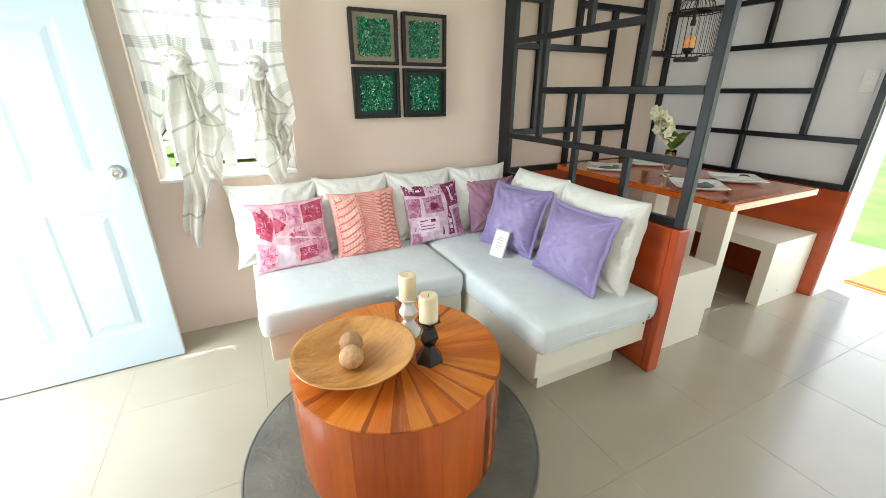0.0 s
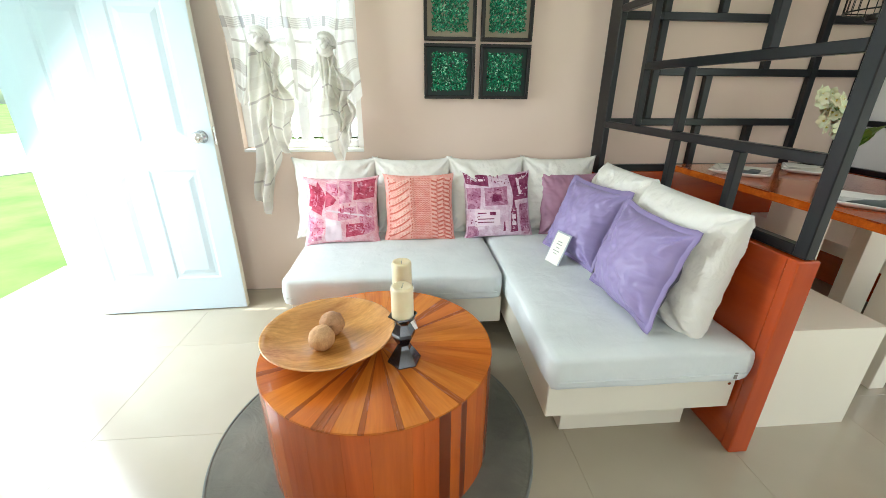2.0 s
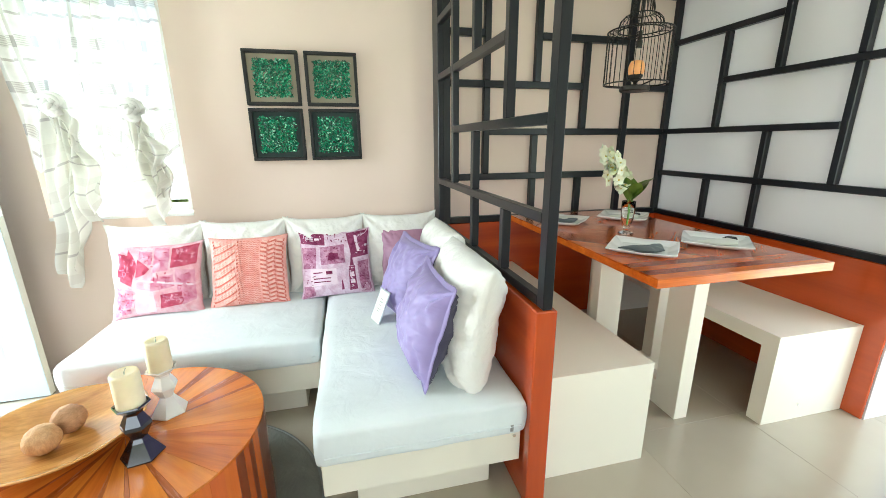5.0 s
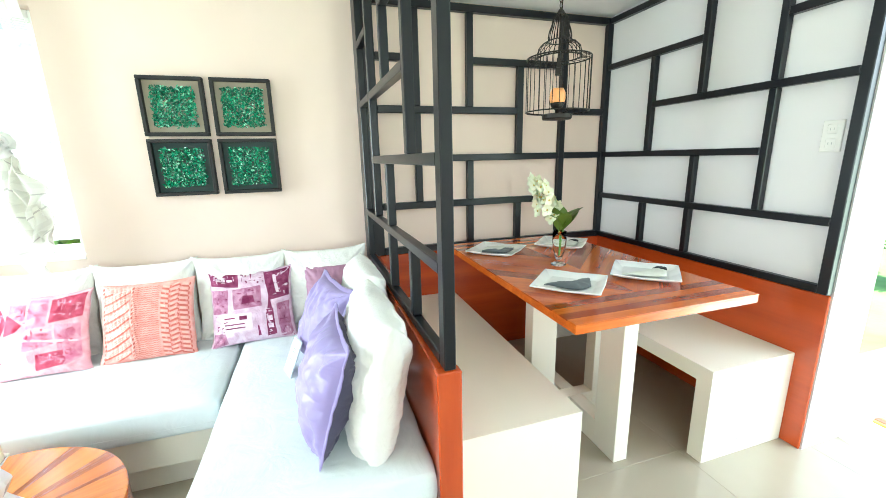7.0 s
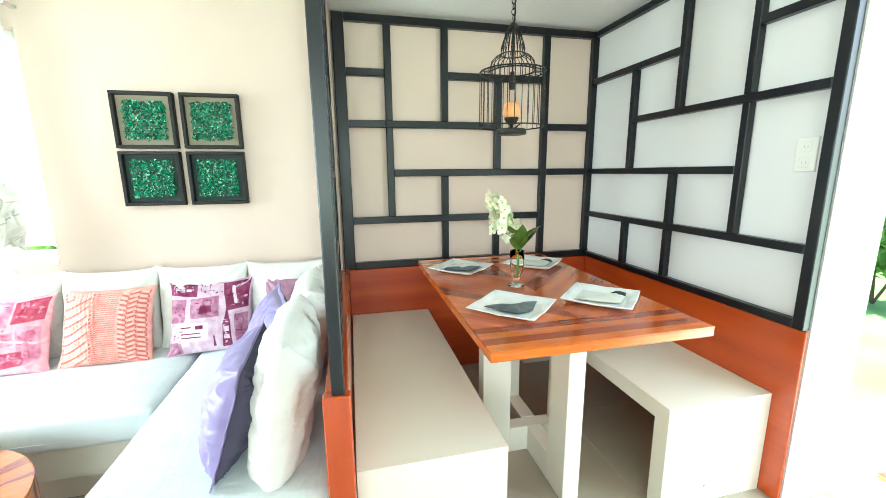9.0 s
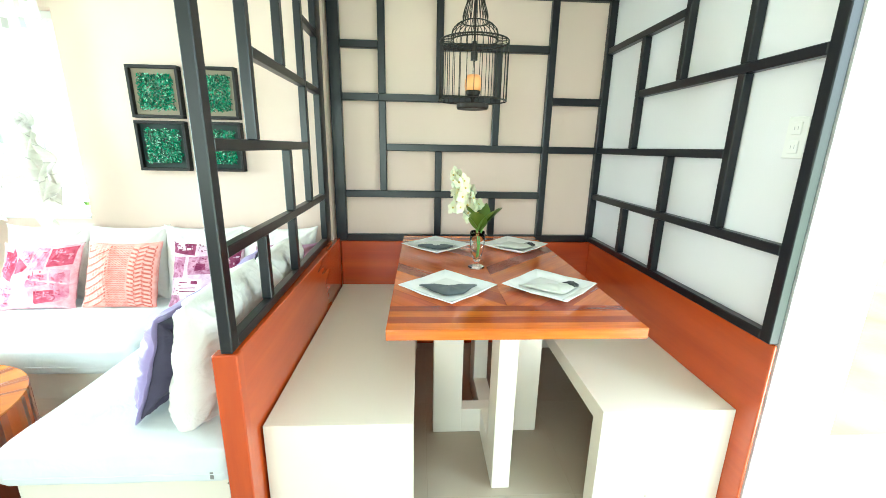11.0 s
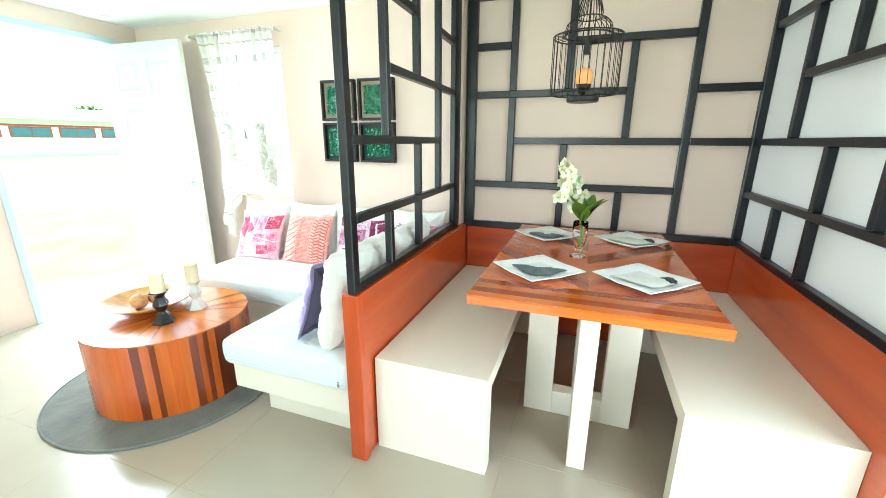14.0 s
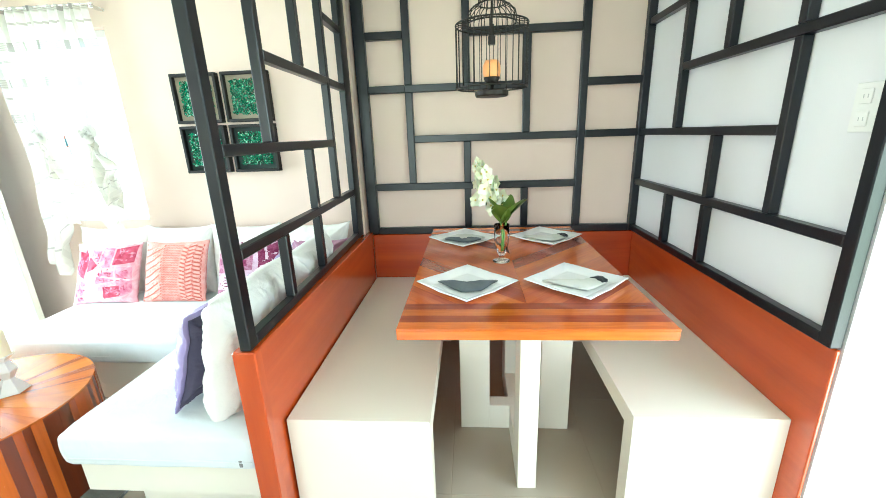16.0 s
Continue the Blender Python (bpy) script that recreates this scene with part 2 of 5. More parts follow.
UX = (1.80, 2.115, 2.458, 2.808, 3.132, 3.475)
BACK_Y = (2.500, 2.538)
lattice("lattice_screen", "black painted lattice of staggered bars on the beige back wall",
        [(UX[1], Z[3] + B, Z[5] - B, B), (UX[1], Z[1] + B, Z[3] - B, B), (UX[2], Z[3] + B, Z[5] - B, B), (UX[3], Z[2] + B, Z[4] - B, B), (UX[2], Z[1] + B, Z[2] - B, B),
         (UX[2], Z[0] + B, Z[1] - B, B), (UX[3], Z[0] + B, Z[1] - B, B), (UX[4], Z[0] + B, Z[5] - B, B), (3.478, Z[0] - B, Z[5] + B, 0.0215), (1.842, Z[0] - B, Z[5] + B, 0.033)],
        [(1.876, 3.455, Z[5]), (1.876, UX[1] - B, Z[4]), (UX[2] + B, UX[4] - B, Z[4]), (1.876, UX[1] - B, Z[3]), (UX[1] - B, UX[3] - B, Z[3]), (UX[4] + B, 3.455, Z[3]),
         (UX[1] + B, UX[4] - B, Z[2]), (UX[4] + B, 3.455, Z[2]), (1.876, UX[4] - B, Z[1]), (1.876, 3.455, Z[0])],
        lambda u0, u1, z0, z1: (u0, u1, BACK_Y[0], BACK_Y[1], z0, z1))
VY = (1.086, 1.404, 1.768, 2.102, 2.49)
C = 0.017
lattice("lattice_screen", "black painted lattice of staggered bars on the white side wall",
        [(VY[0], Z[0] - C, Z[5] + C, 0.020), (VY[1], Z[3] + C, Z[5] - C, C), (VY[1], Z[1] + C, Z[3] - C, C), (VY[2], Z[3] + C, Z[5] - C, C), (VY[3], Z[2] + C, Z[4] - C, C),
         (VY[2], Z[1] + C, Z[2] - C, C), (VY[2], Z[0] + C, Z[1] - C, C), (VY[3], Z[0] + C, Z[1] - C, C)],
        [(VY[0] + 0.020, 2.498, Z[5]), (VY[2] + C, 2.498, Z[4]), (VY[0] + 0.020, VY[1] - C, Z[4]), (VY[0] + 0.020, VY[3] - C, Z[3]), (VY[1] + C, 2.498, Z[2]),
         (VY[0] + 0.020, 2.498, Z[1]), (VY[0] + 0.020, 2.498, Z[0])],
        lambda u0, u1, z0, z1: (3.464, 3.499, u0, u1, z0, z1), half=C)
WY = (1.034, 1.362, 1.715, 2.035, 2.378)
lattice("lattice_screen", "free-standing black lattice of staggered bars on the low wall",
        [(WY[0], Z[0] - 0.001, ZC - 0.002, 0.022), (WY[4] + 0.052, Z[0] - 0.001, ZC - 0.002, 0.108), (WY[1], Z[2] + C, Z[5] - C, C), (WY[2], Z[3] + C, Z[5] - C, C), (WY[3], Z[1] + C, Z[5] - C, C),
         (WY[2], Z[1] + C, Z[2] - C, C), (WY[2], Z[0] + 0.034, Z[1] - C, C), (WY[1], Z[0] + 0.034, Z[1] - C, C)],
        [(WY[0] + 0.022, WY[4] - 0.056, Z[5]), (WY[1] + C, WY[2] - C, Z[4]), (WY[3] + C, WY[4] - 0.056, Z[4]), (WY[1] + C, WY[3] - C, Z[3]), (WY[3] + C, WY[4] - 0.056, Z[3]), (WY[0] + 0.022, WY[3] - C, Z[2]),
         (WY[0] + 0.022, WY[4] - 0.056, Z[1]), (WY[0] + 0.022, WY[4] - 0.056, Z[0] + 0.0165)],
        lambda u0, u1, z0, z1: (1.787, 1.821, u0, u1, z0, z1), pose(1.804, 1.034, 0, 0, 0, 1.4) @ pose(-1.804, -1.034, 0), C)

# ---- low wood walls round the booth ----
low = thing("low_wall", "red-brown wood veneer low partition beside the sofa", "partition")
part("panel", box(1.768, 1.829, 1.045, 2.5025, 0, 0.756, 0.003, 1), M_PANEL, low)
part("end_board", box(1.763, 1.836, 1.004, 1.043, 0, 0.758, 0.004, 1), M_PANEL_UP, low)
solid("wall_panel", box(1.831, 3.485, 2.503, 2.538, 0, 0.736, 0.003, 1), M_PANEL_X, "red-brown wood veneer wainscot panel on the back wall", "wall panel")
solid("wall_panel", box(3.486, 3.499, 1.066, 2.538, 0, 0.737, 0.003, 1), M_PANEL, "red-brown wood veneer wainscot panel on the side wall", "wall panel")


# ---- benches ----
def slab(x0, x1, outline):
    """A slab of the (y, z) outline between x0 and x1."""
    bm = bmesh.new()
    a = [bm.verts.new((x0, y, z)) for y, z in outline]
    b = [bm.verts.new((x1, y, z)) for y, z in outline]
    bm.faces.new(a)
    bm.faces.new(b[::-1])
    for k in range(len(a)):
        bm.faces.new((a[k], b[k], b[(k + 1) % len(a)], a[(k + 1) % len(a)]))
    bmesh.ops.recalc_face_normals(bm, faces=bm.faces)
    return bm


def bench(x0, x1, y0, y1, label):
    """Three mitred slabs."""
    top, t = thing("dining_bench", label, "bench", group="benches of the booth"), 0.07
    h, low = 0.443, 0.443 - 0.07
    part("seat", slab(x0, x1, [(y0, h), (y1, h), (y1 - t, low), (y0 + t, low)]), M_WHITE, top)
    part("end_panel", slab(x0, x1, [(y0, 0), (y0 + t, 0), (y0 + t, low), (y0, h)]), M_WHITE, top)
    part("end_panel", slab(x0, x1, [(y1, 0), (y1, h), (y1 - t, low), (y1 - t, 0)]), M_WHITE, top)
    return top


bench(1.838, 2.328, 1.108, 2.495, "white lacquered waterfall bench beside the low partition")
right_bench = bench(2.997, 3.484, 1.146, 2.495, "white lacquered waterfall bench along the side wall")
part("screw_cap", rod(bmesh.new(), [(3.20, 1.1445, 0.075), (3.20, 1.147, 0.075)], 0.006, 10), M_CHROME, right_bench)

# ---- floor of large tiles ----
floor = solid("floor", box(XL - 0.15, XR + 0.26, YF - 0.15, YB2 + 0.1, -0.13, -0.0009), M_GROUT, "glossy cream ceramic floor of large tiles", "floor", kind="structure")
TILE = 0.59
xs = [0.02 + TILE * k for k in range(-3, 8)]
ys = [1.235 + TILE * k for k in range(-8, 4)]
full_tile = None
for x in xs:
    for y in ys:
        x0, x1 = max(x, XL - 0.149), min(x + TILE, XR + 0.229)
        y0, y1 = max(y, YF), min(y + TILE, YB2 + 0.09)
        if x1 - x0 < 0.03 or y1 - y0 < 0.03:
            continue
        g = 0.0008
        if x1 - x0 > TILE - 0.001 and y1 - y0 > TILE - 0.001:
            if full_tile is None:
                full_tile = mesh_of("tile", box(g, TILE - g, g, TILE - g, -0.010, 0.0, 0.001, 1), M_TILE)
            tile = new("tile", full_tile)
        else:
            tile = new("tile", mesh_of("tile", box(g, x1 - x0 - g, g, y1 - y0 - g, -0.010, 0.0, 0.001, 1), M_TILE))
        tile.location = (x0, y0, 0)
        tile.parent = floor

# ---- front door, opened against the back wall ----
bm = bmesh.new()
for r in ((XL - 0.16, XL + 0.012, 1.32, 1.362, 0, 2.115), (XL - 0.16, XL + 0.012, 2.218, 2.26, 0, 2.115), (XL - 0.16, XL + 0.012, 1.3625, 2.2175, 2.073, 2.115)):
    add_box(bm, *r, bevel=0.003, seg=1)
solid("door_frame", bm, M_DOOR, "white painted wooden front door frame", "door frame", kind="structure")
door = thing("door_1", "white six-panel front door standing open against the wall", "door", pose(-0.359, 2.196, 0.008, 0, 0, 2.5), kind="structure")


def raised_panel(x0, x1, z0, z1):
    """A moulded field: a groove all round and a raised middle, in front of the leaf (towards -y)."""
    bm = bmesh.new()
    steps = ((0.0, 0.0), (0.012, 0.0045), (0.028, 0.0045), (0.055, -0.002))
    loops = []
    for d, y in steps:
        loops.append([bm.verts.new(p) for p in ((x0 + d, y, z0 + d), (x1 - d, y, z0 + d), (x1 - d, y, z1 - d), (x0 + d, y, z1 - d))])
    for a, b in zip(loops, loops[1:]):
        for k in range(4):
            bm.faces.new((a[k], a[(k + 1) % 4], b[(k + 1) % 4], b[k]))
    bm.faces.new(loops[-1])
    bmesh.ops.recalc_face_normals(bm, faces=bm.faces)
    return bm


W, Hd = 0.778, 2.045
cols = ((-0.675, -0.435), (-0.345, -0.105))
rows_z = ((0.20, 0.82), (0.96, 1.58), (1.70, 1.93))
bm = bmesh.new()
zs = [0.0] + [z for r in rows_z for z in r] + [Hd]
for k in range(0, len(zs), 2):
    add_box(bm, -W, 0, 0, 0.04, zs[k], zs[k + 1])
for z0, z1 in rows_z:
    for a, b in ((-W, cols[0][0]), (cols[0][1], cols[1][0]), (cols[1][1], 0)):
        add_box(bm, a, b, 0, 0.04, z0, z1)
    for a, b in cols:
        add_box(bm, a, b, 0.012, 0.03, z0, z1)
part("leaf", bm, M_DOOR, door)
for z0, z1 in rows_z:
    for a, b in cols:
        part("panel", raised_panel(a, b, z0, z1), M_DOOR, door)
knob = spun([(0, 0.0), (0.030, 0.0), (0.032, 0.004), (0.012, 0.010), (0.011, 0.032), (0.024, 0.040), (0.028, 0.052), (0.022, 0.066), (0.0, 0.069)], 24)
k = part("knob", knob, M_CHROME, door, "satin chrome round knob", True)
k.matrix_local = pose(-0.052, 0.001, 0.985, 90, 0, 0)
M_EDGE = paint("bare_edge", srgb(214, 211, 196), 0.7, 0.08, 40, 0.1)
part("edge_strip", box(0.0005, 0.003, 0.002, 0.038, 0.002, Hd - 0.002), M_EDGE, door, "unpainted yellowed edge of the leaf")
part("latch", box(0.0032, 0.006, 0.008, 0.032, 0.94, 1.03, 0.001, 1), M_CHROME, door, "worn steel latch plate")

# ---- window with its curtain ----
win = thing("window_1", "white framed sliding window behind the curtain", "window", kind="structure")
bm = bmesh.new()
for r in ((-0.31, -0.27, 2.50, 2.58, 0.90, 2.02), (0.33, 0.37, 2.50, 2.58, 0.90, 2.02), (-0.27, 0.33, 2.50, 2.58, 1.98, 2.02), (-0.27, 0.33, 2.50, 2.58, 0.90, 0.94), (0.0, 0.06, 2.51, 2.57, 0.94, 1.98),
          (-0.27, 0.0, 2.525, 2.56, 1.44, 1.46), (0.06, 0.33, 2.525, 2.56, 1.44, 1.46)):
    add_box(bm, *r, bevel=0.004, seg=1)
part("window_frame", bm, M_CEIL, win)
part("window_sill", box(-0.309, 0.369, 2.432, 2.50, 0.881, 0.898, 0.003, 1), M_CEIL, win)
M_PANE = glass_mat("window_glass", (0.97, 1, 0.99, 1), 0.0, 1.1)
for a, b in ((-0.268, -0.002), (0.062, 0.328)):
    for z0, z1 in ((0.942, 1.438), (1.462, 1.978)):
        p = part("pane", box(a, b, 2.54, 2.545, z0, z1), M_PANE, win)
        p.visible_shadow = False


def curtain_cloth(name, sheer, across):
    n = Nodes(name, 0.9, spec=0.1)
    uv = n.node("ShaderNodeUVMap")
    sep = n.node("ShaderNodeSeparateXYZ")
    n.link(uv.outputs["UV"], sep.inputs[0])

    def bands(out, period, width, shift):
        a = n.node("ShaderNodeMath")
        a.operation = "ADD"
        a.inputs[1].default_value = shift
        n.link(out, a.inputs[0])
        m = n.node("ShaderNodeMath")
        m.operation = "MODULO"
        m.inputs[1].default_value = period
        n.link(a.outputs[0], m.inputs[0])
        c = n.node("ShaderNodeMath")
        c.operation = "LESS_THAN"
        c.inputs[1].default_value = width
        n.link(m.outputs[0], c.inputs[0])
        return c.outputs[0]

    z = sep.outputs["Y"]
    wide = bands(z, 0.20, 0.05, 0.02)
    thin = bands(z, 0.20, 0.012, 0.12)
    fine = bands(z, 0.010, 0.004, 0.0)
    white = srgb(240, 240, 236)
    if not across:
        white = srgb(230, 228, 220)
    col = n.mix(wide, white, srgb(222, 219, 211)) if not across else n.mix(wide, white, n.mix(fine, srgb(222, 220, 214), srgb(196, 192, 187)))
    col = n.mix(thin, col, srgb(196, 191, 187))
    if across:  # the warp stripes darken the checks
        col = n.mix(bands(sep.outputs["X"], 0.15, 0.035, 0.0), col, n.mix(wide, srgb(216, 214, 208), srgb(168, 164, 160)))
    n.colour(col)
    thin_cloth = n.node("ShaderNodeBsdfTranslucent")
    n.link(col, thin_cloth.inputs["Color"])
    clear = n.node("ShaderNodeBsdfTransparent")
    m1 = n.node("ShaderNodeMixShader")
    m1.inputs[0].default_value = 0.5
    n.link(n.p.outputs[0], m1.inputs[1])
    n.link(thin_cloth.outputs[0], m1.inputs[2])
    m2 = n.node("ShaderNodeMixShader")
    weave = n.node("ShaderNodeMapRange")
    weave.inputs["To Min"].default_value, weave.inputs["To Max"].default_value = 0.0, sheer
    n.link(n.noise(n.coords(), 18, 2), weave.inputs["Value"])
    n.link(weave.outputs[0], m2.inputs[0])
    n.link(m1.outputs[0], m2.inputs[1])
    n.link(clear.outputs[0], m2.inputs[2])
    n.link(m2.outputs[0], n.t.nodes["Material Output"].inputs["Surface"])
    n.bump(n.noise(n.coords(), 500, 2), 0.1, 0.002)
    return n.mat


def sheet(f, nu, nv, length_u, length_v, shear=0.0, bm=None):
    """A cloth from f(u, v), u and v from 0 to 1, with its length on the UV map."""
    bm = bm or bmesh.new()
    uv = bm.loops.layers.uv.verify()
    g = [[bm.verts.new(f(i / nu, j / nv)) for j in range(nv + 1)] for i in range(nu + 1)]
    for i in range(nu):
        for j in range(nv):
            face = bm.faces.new((g[i][j], g[i + 1][j], g[i + 1][j + 1], g[i][j + 1]))
            face.smooth = True
            for loop, (a, b) in zip(face.loops, ((i, j), (i + 1, j), (i + 1, j + 1), (i, j + 1))):
                loop[uv].uv = (a / nu * length_u, b / nv * length_v + a / nu * shear)
    return bm


M_CURTAIN = curtain_cloth("sheer_plaid", 0.30, True)
M_TAIL = curtain_cloth("folded_plaid", 0.02, False)
M_KNOT = cloth("knot_cloth", srgb(238, 237, 232), srgb(220, 218, 212), 700)
nk = M_KNOT.node_tree
nk.nodes["Principled BSDF"].inputs["Roughness"].default_value = 0.95
curtain = thing("curtain", "sheer white and grey plaid curtain tied up in two knots", "curtain")
KNOTS = ((-0.095, 1.45, 0.56, -0.02), (0.225, 1.43, 0.86, 0.02))


def panel_shape(x0, x1, kx, kz):
    def f(u, v):
        z_top = 2.118
        w = u * 2 - 1
        low = 1.20 + 0.05 * math.cos(w * 5.0) - 0.03 * abs(w)
        z = z_top + (1.20 - z_top) * v + (low - 1.20) * v ** 5
        x = x0 + (x1 - x0) * u
        if x0 < 0:  # gathered in from the rod's end
            x += 0.085 * min(1.0, v / 0.4) * (1 - u) ** 2
        pull = max(0.0, 1 - abs(z - kz) / 0.42) ** 1.6
        x = x + (kx - x) * 0.30 * pull * (1 - abs(w) ** 3)
        depth = 0.016 * math.sin(u * 42 + 3 * x0) * (0.5 + 0.5 * (1 - v)) + 0.010 * math.sin(u * 19 + v * 4) + 0.028 * pull * math.exp(-(w / 0.35) ** 2)
        sag = 0.035 * math.exp(-((z - kz + 0.12) / 0.09) ** 2) * math.sin(w * 7 + 1)
        return (x + 0.012 * math.sin(v * 9 + u * 5), 2.36 - depth - abs(sag) * 0.5, z + sag * 0.6)
    return f


def tail_shape(kx, kz, end, lean, phase, taper=0.35):
    def f(u, v):
        w = u * 2 - 1
        z = kz - 0.02 + (end - kz) * v * (1 - 0.18 * abs(w) * v) + (0.06 * w * v)
        half = 0.024 + 0.078 * v ** 0.6 * (1 - 0.45 * v * v) + 0.02 * math.sin(v * 9 + phase)
        x = kx + lean * v * 4.0 * 0.5 + half * w * (1 - taper * v * v) + 0.012 * math.sin(v * 11 + phase)
        return (x, 2.30 - 0.030 * math.cos(w * 7.5 + phase + v * 2.0) * (0.35 + v) + 0.01 * math.sin(v * 14 + w * 3), z - 0.05 * w * (1 - v))
    return f


part("panel", sheet(panel_shape(-0.365, 0.03, KNOTS[0][0], KNOTS[0][1]), 70, 60, 0.6, 0.95), M_CURTAIN, curtain)
part("panel", sheet(panel_shape(0.02, 0.375, KNOTS[1][0], KNOTS[1][1]), 70, 60, 0.6, 0.95), M_CURTAIN, curtain)
for i, (kx, kz, end, lean) in enumerate(KNOTS):
    part("tail", sheet(tail_shape(kx, kz, end, (-0.035, 0.02)[i], i * 2.1, (0.35, -0.25)[i]), 34, 60, 0.4, 0.8, 0.11), M_TAIL, curtain)
    part("tail", sheet(tail_shape(kx + 0.03, kz, end + (0.34, 0.16)[i], (0.02, 0.015)[i], i * 1.3 + 2), 26, 40, 0.4, 0.7, -0.09), M_TAIL, curtain)
    bm = bmesh.new()
    for q in range(4):  # a rosette of wound cloth
        pts = [(kx + (0.010 + 0.009 * q) * math.cos(a * 0.5 + q), 2.30 - 0.012 * (3 - q) + 0.006 * math.sin(a), kz + (0.010 + 0.010 * q) * math.sin(a * 0.5 + q)) for a in range(0, 14)]
        rod(bm, pts, 0.015 + 0.002 * q, 10)
    part("knot", bm, M_KNOT, curtain, "", True)
rod_thing = thing("curtain_rod", "slim brass curtain rod with round finials", "curtain rod")
part("pole", rod(bmesh.new(), [(-0.43, 2.36, 2.112), (0.385, 2.36, 2.112)], 0.007, 10), M_CHROME, rod_thing)
for x in (-0.44, 0.395):
    f = part("finial", spun([(0, -0.012), (0.010, -0.006), (0.013, 0.0), (0.010, 0.006), (0, 0.012)], 14), M_CHROME, rod_thing, "", True)
    f.location = (x, 2.36, 2.112)
    part("bracket", box(x - 0.006 if x < 0 else x - 0.018, x + 0.018 if x < 0 else x + 0.006, 2.362, YB - 0.001, 2.095, 2.11, 0.002, 1), M_CHROME, rod_thing)

# ---- framed leaf pictures ----
M_FRAME = paint("dark_frame", srgb(13, 10, 8), 0.6, 0.15)
M_MAT_PALE = paint("pale_mat", srgb(150, 140, 120), 0.6, 0.06)
M_MAT_DARK = paint("dark_mat", srgb(16, 42, 38), 0.6, 0.1)
nl = Nodes("green_chips", 0.22)
isl = nl.node("ShaderNodeNewGeometry")
nl.colour(nl.ramp(isl.outputs["Random Per Island"], [(0.0, srgb(3, 58, 42)), (0.5, srgb(10, 112, 76)), (0.85, srgb(30, 164, 116)), (1.0, srgb(176, 238, 210))]))
M_CHIPS = nl.mat
rng = random.Random(4)
for ix, x0 in enumerate((0.727, 1.036)):
    for iz, z0 in enumerate((1.175, 1.468)):
        s = 0.278
        pic = thing("picture_frame", "dark square frame with glossy green chips on a pale mat" if iz else "dark square frame with glossy green chips on a dark mat", "picture", group="four square pictures on the wall")
        for r in ((x0, x0 + s, z0, z0 + 0.017), (x0, x0 + s, z0 + s - 0.017, z0 + s), (x0, x0 + 0.017, z0 + 0.0172, z0 + s - 0.0172), (x0 + s - 0.017, x0 + s, z0 + 0.0172, z0 + s - 0.0172)):
            part("frame_bar", box(r[0], r[1], 2.400, 2.4395, r[2], r[3], 0.002, 1), M_FRAME, pic)
        part("mat", box(x0 + 0.017, x0 + s - 0.017, 2.425, 2.4395, z0 + 0.017, z0 + s - 0.017), M_MAT_PALE if iz else M_MAT_DARK, pic)
        verts, faces = [], []
        for q in range(1500):
            cx, cz = x0 + s / 2 + rng.uniform(-0.094, 0.094), z0 + s / 2 + rng.uniform(-0.094, 0.094)
            cx, cz = cx + rng.gauss(0, 0.003), cz + rng.gauss(0, 0.003)
            a = Euler((rng.uniform(-0.7, 0.7), rng.uniform(0, 6.3), rng.uniform(-0.7, 0.7))).to_matrix()
            l, w = rng.uniform(0.005, 0.010), rng.uniform(0.0025, 0.005)
            c = Vector((cx, 2.418 + rng.uniform(-0.008, 0.004), cz))
            n0 = len(verts)
            verts += [c + a @ Vector(p) for p in ((-l, 0, 0), (0, -0.0012, -w), (l, 0, 0), (0, -0.0012, w), (0, 0.0014, 0))]
            faces += [(n0, n0 + 1, n0 + 2, n0 + 3), (n0, n0 + 4, n0 + 1), (n0 + 1, n0 + 4, n0 + 2), (n0 + 2, n0 + 4, n0 + 3), (n0 + 3, n0 + 4, n0)]
        data = bpy.data.meshes.new("chip_bed")
        data.from_pydata(verts, [], faces)
        data.materials.append(M_CHIPS)
        chips = new("chip_bed", data)
        chips.parent = pic
        tagged(chips, label="bed of glossy green chips", kind="stuff")

# ---- L-shaped sofa ----
sofa = thing("sofa_section", "white lacquered platform with pale linen seat, against the wall", "sofa", group="corner sofa sections")
part("platform", box(0.075, 1.058, 1.685, YB - 0.002, 0.163, 0.30, 0.003, 1), M_WHITE, sofa)
part("plinth", box(0.16, 0.955, 1.79, YB - 0.01, 0.0, 0.1625, 0.002, 1), M_WHITE, sofa)
chaise = thing("sofa_section", "white lacquered platform with pale linen seat, beside the partition", "sofa", group="corner sofa sections")
part("platform", box(1.083, 1.759, 1.063, YB - 0.002, 0.163, 0.30, 0.003, 1), M_WHITE, chaise)
part("plinth", box(1.185, 1.68, 1.155, YB - 0.01, 0.0, 0.1625, 0.002, 1), M_WHITE, chaise)


